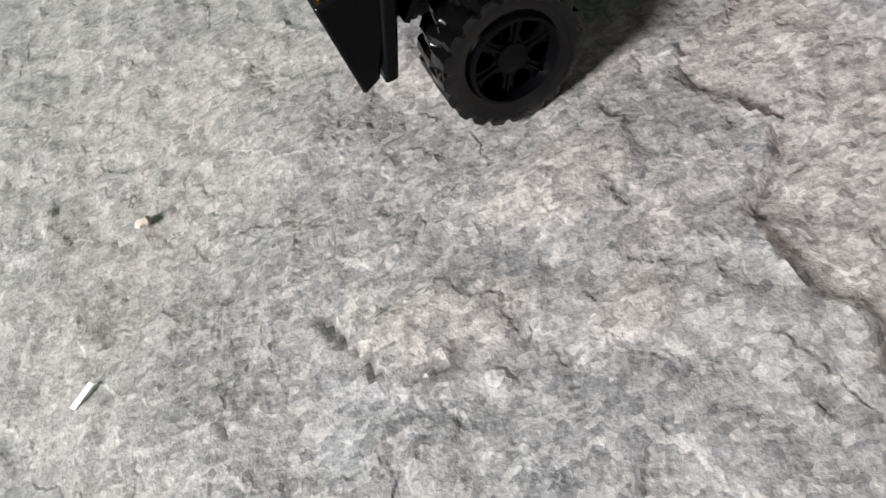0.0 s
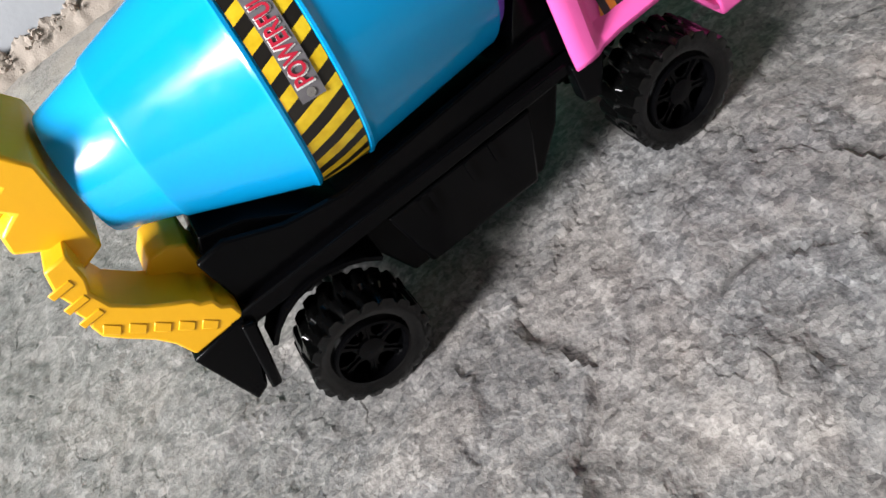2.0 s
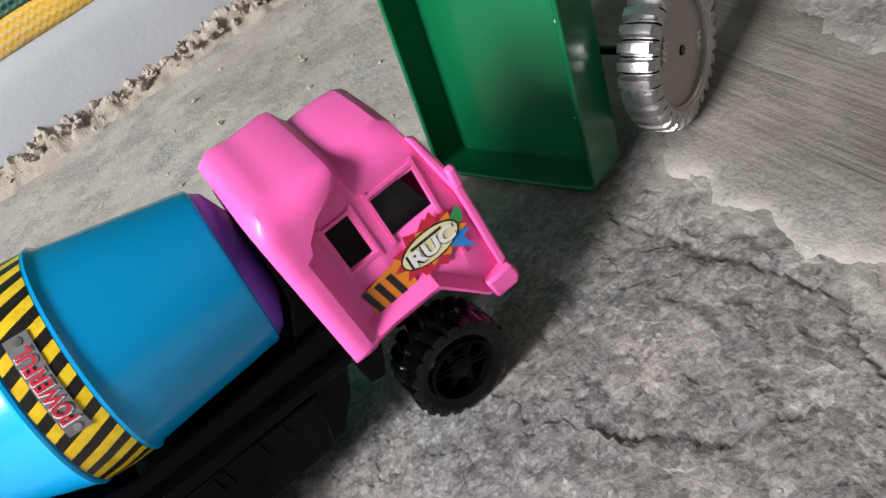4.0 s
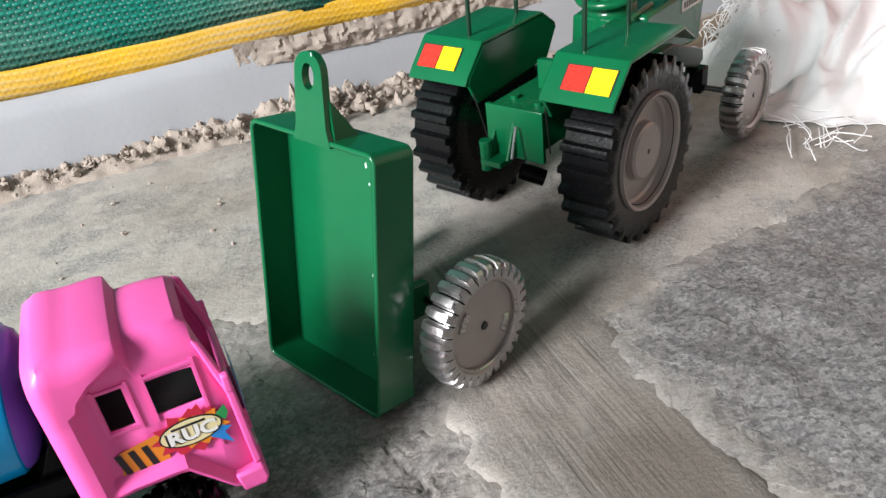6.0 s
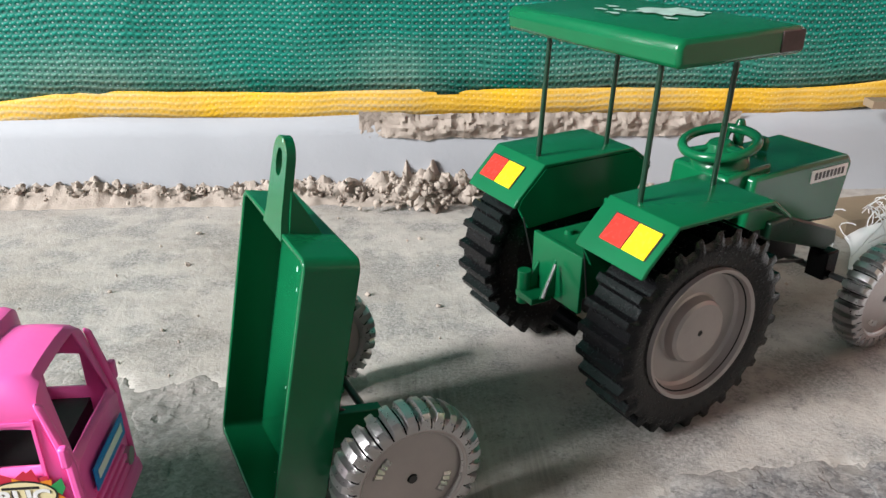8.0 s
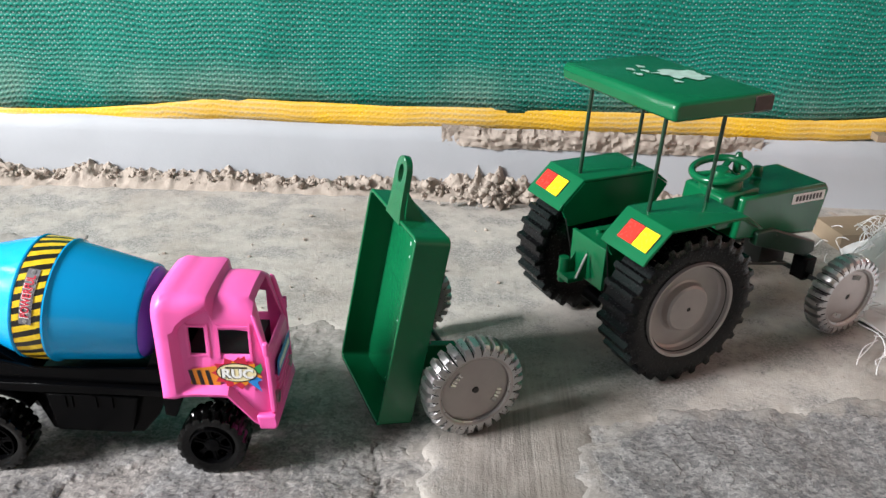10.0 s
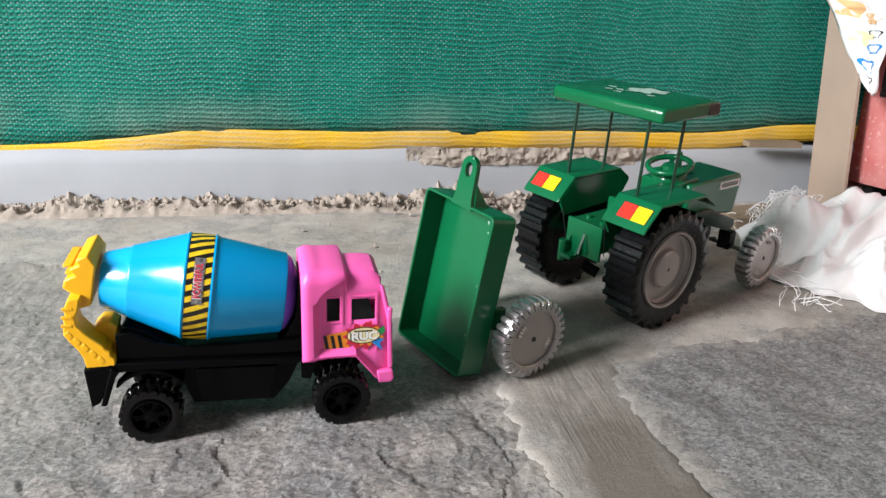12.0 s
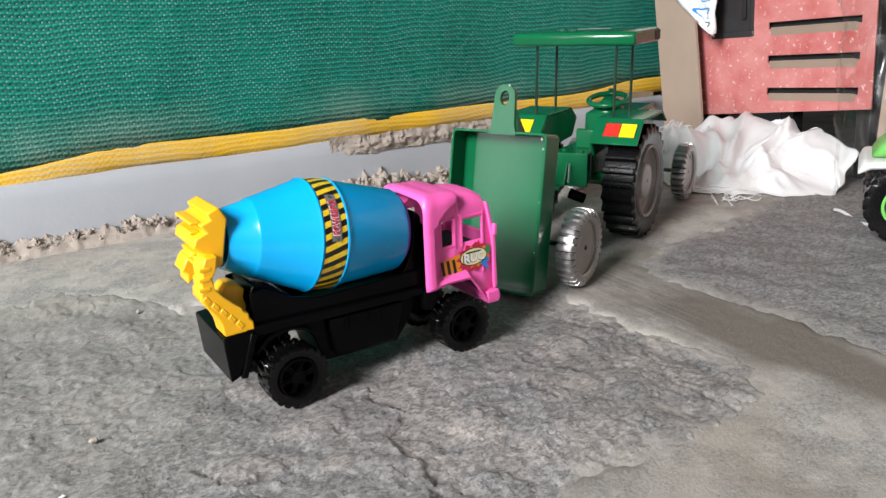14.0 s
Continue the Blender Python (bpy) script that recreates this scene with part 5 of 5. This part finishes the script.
part("front_panel", front, RED_PAINT, cabinet, "chipped and spotted red paint", solid=0.003)
# near-black block just behind the panel, painted shade for the louvre slots
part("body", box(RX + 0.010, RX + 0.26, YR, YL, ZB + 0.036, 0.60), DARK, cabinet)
part("side_panel", box(RX, RX + 0.26, YL + 0.0005, YL + 0.004, ZB, 0.60), RED_PAINT, cabinet)
for z in LOUVRES:
    lip = [(RX - 0.001, y, zz) for y in (0.364, 0.520) for zz in (z - 0.018,)] + [(RX - 0.010, y, z - 0.003) for y in (0.366, 0.516)] + [(RX, y, z - 0.006) for y in (0.360, 0.524)]
    part("louvre", ([lip[0], lip[1], lip[3], lip[2], lip[4], lip[5]], [(0, 1, 2, 3), (0, 3, 4), (1, 5, 2)]), CARD, cabinet, "pressed-out louvre lip, bare and dusty", solid=0.0012)
frame_bars = [(0.556, 0.648, 0.230, 0.2415), (0.556, 0.5645, 0.2415, 0.60), (0.6395, 0.648, 0.2415, 0.60)]
window_frame = part("window_frame", join(*[box(RX - 0.005, RX + 0.003, *b) for b in frame_bars]), SMOKED, cabinet, bevel=0.002)
part("window_pane", box(RX + 0.001, RX + 0.003, 0.5645, 0.6395, 0.2415, 0.60), SMOKED, window_frame)
part("handle", box(RX - 0.004, RX + 0.0008, 0.574, 0.582, 0.262, 0.40), DARK, cabinet, bevel=0.001)
for y in (0.36, 0.50, 0.66):
    part("foot", box(RX + 0.02, RX + 0.05, y - 0.012, y + 0.012, -0.016, ZB + 0.04), DARK, cabinet)

tagged(new("cardboard_sheet", make_mesh("cardboard_sheet", moved(box(0, 0.005, -0.105, 0.004, 0, 0.66), pose(1.082, 0.734, 0.001, -10, -1, -8)), CARD)), "plain brown cardboard sheet leaning beside the red cabinet", "cardboard")
tagged(new("brown_board", make_mesh("brown_board", box(1.118, 1.130, -0.30, 0.332, -0.002, 0.62), CARD)), "plain brown board standing beside the red cabinet", "board")
tagged(new("plank", make_mesh("plank", moved(box(-0.03, 0.07, -0.011, 0.011, 0.0, 0.009), pose(1.00, 0.783, 0.108, 0, 0, -3)), WOOD)), "short weathered wooden lath lying on the ledge", "lath")
tagged(new("wood_block", make_mesh("wood_block", moved(box(-0.07, 0.07, -0.03, 0.03, 0.0, 0.022), pose(0.955, 0.690, -0.001, 0, 0, 10)), WOOD)), "pale wooden offcut lying on the floor", "wood")

# printed plastic bag hanging over the cabinet's corner
bag = thing("plastic_bag", Matrix.Identity(4), "white plastic bag with orange and blue print hanging down", "bag")


def film_at(u, t):
    """A place on the hanging film: u across, t up from the tip."""
    y = (0.617 + 0.012 * t) * (1 - u) + (0.632 + 0.150 * min(1.0, t / 0.55) ** 0.8) * u
    return Vector((1.062 - 0.010 * fnoise(u * 3, t * 4, 3.0) - 0.004 * math.sin(9 * u), y, 0.226 + 0.24 * t + 0.018 * abs(u - 0.4) * (1 - t)))


rows = [tuple(film_at(i / 14, j / 20)) for j in range(21) for i in range(15)]
bag_shape = (rows, [(j * 15 + i, j * 15 + i + 1, (j + 1) * 15 + i + 1, (j + 1) * 15 + i) for j in range(20) for i in range(14)])
part("film", bag_shape, BAG, bag, smooth="all", solid=0.0008)


def bag_print(cu, ct, ru, rt, mat, wob, hole=0.0):
    """A printed patch lying on the film, or a printed ring where hole is set."""
    v = []
    for k in range(28):
        a = 2 * math.pi * k / 28
        for s in (1.0, hole):
            q = film_at(cu + s * ru * math.cos(a) * (1 + wob * math.sin(3 * a)), ct + s * rt * math.sin(a) * (1 + wob * math.cos(2 * a)))
            v.append((q.x - 0.0014, q.y, q.z))
    part("print", (v, [(2 * k, 2 * k + 1, (2 * k + 3) % 56, (2 * k + 2) % 56) for k in range(28)]), mat, bag)


bag_print(0.58, 0.33, 0.30, 0.060, INK_CREAM, 0.25)
bag_print(0.70, 0.50, 0.24, 0.070, INK_TAN, 0.3)
bag_print(0.28, 0.46, 0.18, 0.045, INK_TAN, 0.3)
bag_print(0.40, 0.17, 0.26, 0.050, INK_BLUE, 0.2, 0.72)
bag_print(0.22, 0.28, 0.16, 0.040, INK_BLUE, 0.3, 0.74)
bag_print(0.52, 0.09, 0.22, 0.028, INK_BLACK, 0.2, 0.80)
bag_print(0.22, 0.37, 0.14, 0.030, INK_BLACK, 0.3, 0.82)

# crumpled white sack
sack = thing("woven_sack", Matrix.Identity(4), "crumpled white woven plastic sack with frayed threads on the floor", "sack")
SC = (0.985, 0.462)


def sack_edge(a):
    """Distance of the sack's edge from its middle, by direction."""
    reach = ((-180, 0.150), (-158, 0.122), (-135, 0.110), (-112, 0.132), (-90, 0.146), (-60, 0.150), (0, 0.130), (45, 0.165), (75, 0.195), (95, 0.222), (112, 0.218), (130, 0.178), (150, 0.152), (180, 0.150))
    d = math.degrees(math.atan2(math.sin(a), math.cos(a)))
    for (d0, r0), (d1, r1) in zip(reach, reach[1:]):
        if d <= d1:
            return r0 + (r1 - r0) * ramp01(d, d0, d1) + 0.004 * math.sin(11 * a) + 0.003 * math.sin(23 * a + 1)
    return 0.15


def sack_top(x, y, t):
    rise = ramp01(x, 0.90, 1.09) * 0.078 * (0.55 + 0.45 * ramp01(y, 0.34, 0.5)) + 0.120 * math.exp(-((x - 0.950) / 0.055) ** 2 - ((y - 0.600) / 0.058) ** 2)
    p = Vector((x * 5 + 5 * y, y * 12 - 9 * x, 2.0))
    warp = p + 0.7 * Vector((noise.noise(p * 0.9), noise.noise(p * 0.9 + Vector((7, 3, 1))), 0))
    ridge = max(0, 1 - abs(noise.noise(warp)) * 3.2)
    ridge2 = max(0, 1 - abs(noise.noise(warp * 2.1 + Vector((3, 1, 0)))) * 3.0)
    return max(0.0015, (1 - t ** 2 * (1 - ramp01(x, 0.98, 1.08))) * (0.006 + rise * 0.85 + 0.020 * ridge + 0.007 * ridge2 + 0.006 * noise.noise(p * 0.7) + 0.002 * noise.noise(warp * 5)))


sv, rings, arms = [], 60, 170
for j in range(rings + 1):
    t = j / rings
    for i in range(arms):
        a = 2 * math.pi * i / arms
        r = sack_edge(a) * t
        x, y = SC[0] + r * math.cos(a), SC[1] + r * math.sin(a)
        sv.append((min(x, RX - 0.006), y, sack_top(x, y, t)))
sf = [(j * arms + i, j * arms + (i + 1) % arms, (j + 1) * arms + (i + 1) % arms, (j + 1) * arms + i) for j in range(rings) for i in range(arms)]
part("cloth", (sv, sf), SACK, sack, smooth="all", solid=0.0008)
rnd = random.Random(4)
threads = []
for k in range(235):
    if k < 215:
        x, y = rnd.gauss(0.950, 0.03), rnd.gauss(0.602, 0.03)
        z = sack_top(x, y, 0.6) - 0.001
        d = Vector((rnd.gauss(-0.3, 0.6), rnd.gauss(0, 0.6), rnd.gauss(0.35, 0.5)))
        length, sag = 0.010 + 0.022 * rnd.random(), 1.0
    else:
        x, y, z = rnd.gauss(0.86, 0.025), rnd.gauss(0.43, 0.03), 0.008
        d = Vector((rnd.gauss(-0.5, 0.5), rnd.gauss(-0.5, 0.5), 0.1))
        length, sag = 0.03 + 0.05 * rnd.random(), 0.2
    d.normalize()
    curl = Vector((rnd.gauss(0, 1), rnd.gauss(0, 1), rnd.gauss(0, 0.4)))
    path = []
    for q in range(7):
        t = q / 6
        p = Vector((x, y, z)) + d * length * t + curl * 0.012 * math.sin(3.5 * t) * t - Vector((0, 0, sag * 0.03 * t * t))
        path.append((p.x, p.y, max(0.0012, p.z)))
    threads.append(tube(path, 0.0006, 4))
tagged(part("frayed_threads", join(*threads), SACK, sack, "loose white threads"), kind="stuff")
tagged(new("white_string", make_mesh("white_string", tube([(0.905 - 0.006 * k, 0.262 - 0.011 * k, 0.0018 + 0.002 * math.sin(k)) for k in range(8)], 0.0022, 6), SACK, True)), "short white string lying on the floor", "string")

# second toy tractor, light green and white
OTHER = pose(0.884, 0.160, 0.0, 0, 0, -60)
other = thing("green_white_toy", OTHER, "light green and white plastic toy tractor with green rims", "toy tractor")
ot = make_mesh("tyre", lugged_tyre(0.047, 0.032, 16, 0.004, 0.6, 0.06), RUBBER, 30)
ow = 0.015
orim = [turned([(0.026, ow * 0.6), (0.0268, ow * 1.0), (0.0235, ow * 1.0), (0.0230, ow * 0.4)], 36), turned([(0.007, ow * 0.4), (0.0065, ow * 1.0), (0.0001, ow * 1.0)], 20), turned([(0.024, -ow * 0.3), (0.0001, -ow * 0.3)], 20)]
for k in range(5):
    orim.append(moved(box(0.005, 0.0245, -0.0042, 0.0042, ow * 0.4, ow * 0.85), Matrix.Rotation(2 * math.pi * k / 5, 4, "Z")))
om = make_mesh("rim", join(*orim), LIME, 30)
for x in (0.0, 0.135):
    for side in (-1, 1):
        wheel = new("wheel")
        wheel.parent, wheel.matrix_local = other, pose(x, side * 0.058, 0.047, 90 if side < 0 else -90, 0, 0)
        part("tyre", ot, None, wheel)
        part("rim", om, None, wheel, "light green spoked rim")
part("fender", extruded([(-0.058, 0.080), (-0.052, 0.096), (0.034, 0.103), (0.055, 0.082), (0.18, 0.079), (0.18, 0.055), (0.056, 0.055), (0.050, 0.073), (0.028, 0.094), (-0.042, 0.088)], -0.062, 0.062), WHITE, other, "white plastic body", bevel=0.004)
part("hood", extruded([(-0.046, 0.098), (-0.030, 0.122), (0.01, 0.131), (0.055, 0.120), (0.17, 0.110), (0.175, 0.081), (0.055, 0.085), (0.034, 0.104)], -0.040, 0.040), LIME, other, "rounded light green hood", bevel=0.008)

# clear plastic bag standing open behind the second toy
clear, cn_, cl_, cb_, ctc_ = start("clear_thin_plastic")
see, shine, both = cn_.new("ShaderNodeBsdfTransparent"), cn_.new("ShaderNodeBsdfGlossy"), cn_.new("ShaderNodeMixShader")
see.inputs["Color"].default_value, shine.inputs["Roughness"].default_value = (0.97, 0.97, 0.97, 1), 0.25
both.inputs["Fac"].default_value = 0.11
cl_.new(see.outputs[0], both.inputs[1])
cl_.new(shine.outputs[0], both.inputs[2])
cl_.new(both.outputs[0], cn_["Material Output"].inputs["Surface"])
cn_.remove(cb_)


def film_wall(u, t):
    """A bent, crumpled wall of film: u along it, t up."""
    a = radians(128 + 140 * u)
    rad = 0.098 + 0.020 * fnoise(u * 4, t * 3, 5.0) + 0.010 * abs(fnoise(u * 11, t * 7, 1.0)) + 0.03 * t * t
    return (0.925 + rad * 0.95 * math.cos(a), 0.165 + rad * math.sin(a), 0.002 + (0.36 + 0.03 * fnoise(u * 5, 2.0)) * t)


fv = [film_wall(i / 60, j / 50) for j in range(51) for i in range(61)]
film_bag = thing("clear_bag", Matrix.Identity(4), "crumpled clear plastic bag standing round the green toy", "bag")
for name, shape in (("film", (fv, [(j * 61 + i, j * 61 + i + 1, (j + 1) * 61 + i + 1, (j + 1) * 61 + i) for j in range(50) for i in range(60)])), ("rolled_rim", tube(fv[50 * 61:], 0.003, 6))):
    part(name, shape, clear, film_bag, smooth=60).visible_shadow = False

# small stones and bits on the floor
for k, (x, y, r) in enumerate(((-0.086, 0.226, 0.0032), (0.30, 0.62, 0.0030), (0.15, 0.56, 0.0022), (0.45, 0.52, 0.0025), (0.20, 0.69, 0.003))):
    pebble = new("pebble", make_mesh("pebble", moved(lump(r, 70 + k, 2), Matrix.Translation((x, y, r * 0.45 - 0.0004)) @ Matrix.Diagonal((1, 0.8, 0.6, 1))), RUBBLE, True))
    tagged(pebble, "small brown pebble lying on the floor", "pebble", "loose pebbles")
tagged(new("paint_chip", make_mesh("paint_chip", moved(box(-0.0012, 0.0012, -0.005, 0.005, 0, 0.0006), pose(-0.117, 0.160, 0.0012, 0, 6, -50)), WHITE)), "tiny white chip lying on the slate slab", "chip")
twig = tube([(0.60 + 0.012 * k, 0.60 + 0.006 * k, 0.003 + 0.002 * math.sin(k * 2)) for k in range(6)], 0.0022, 6)
tagged(new("mortar_stick", make_mesh("mortar_stick", twig, RUBBLE, True)), "thin crooked stick coated in dry mortar", "stick")
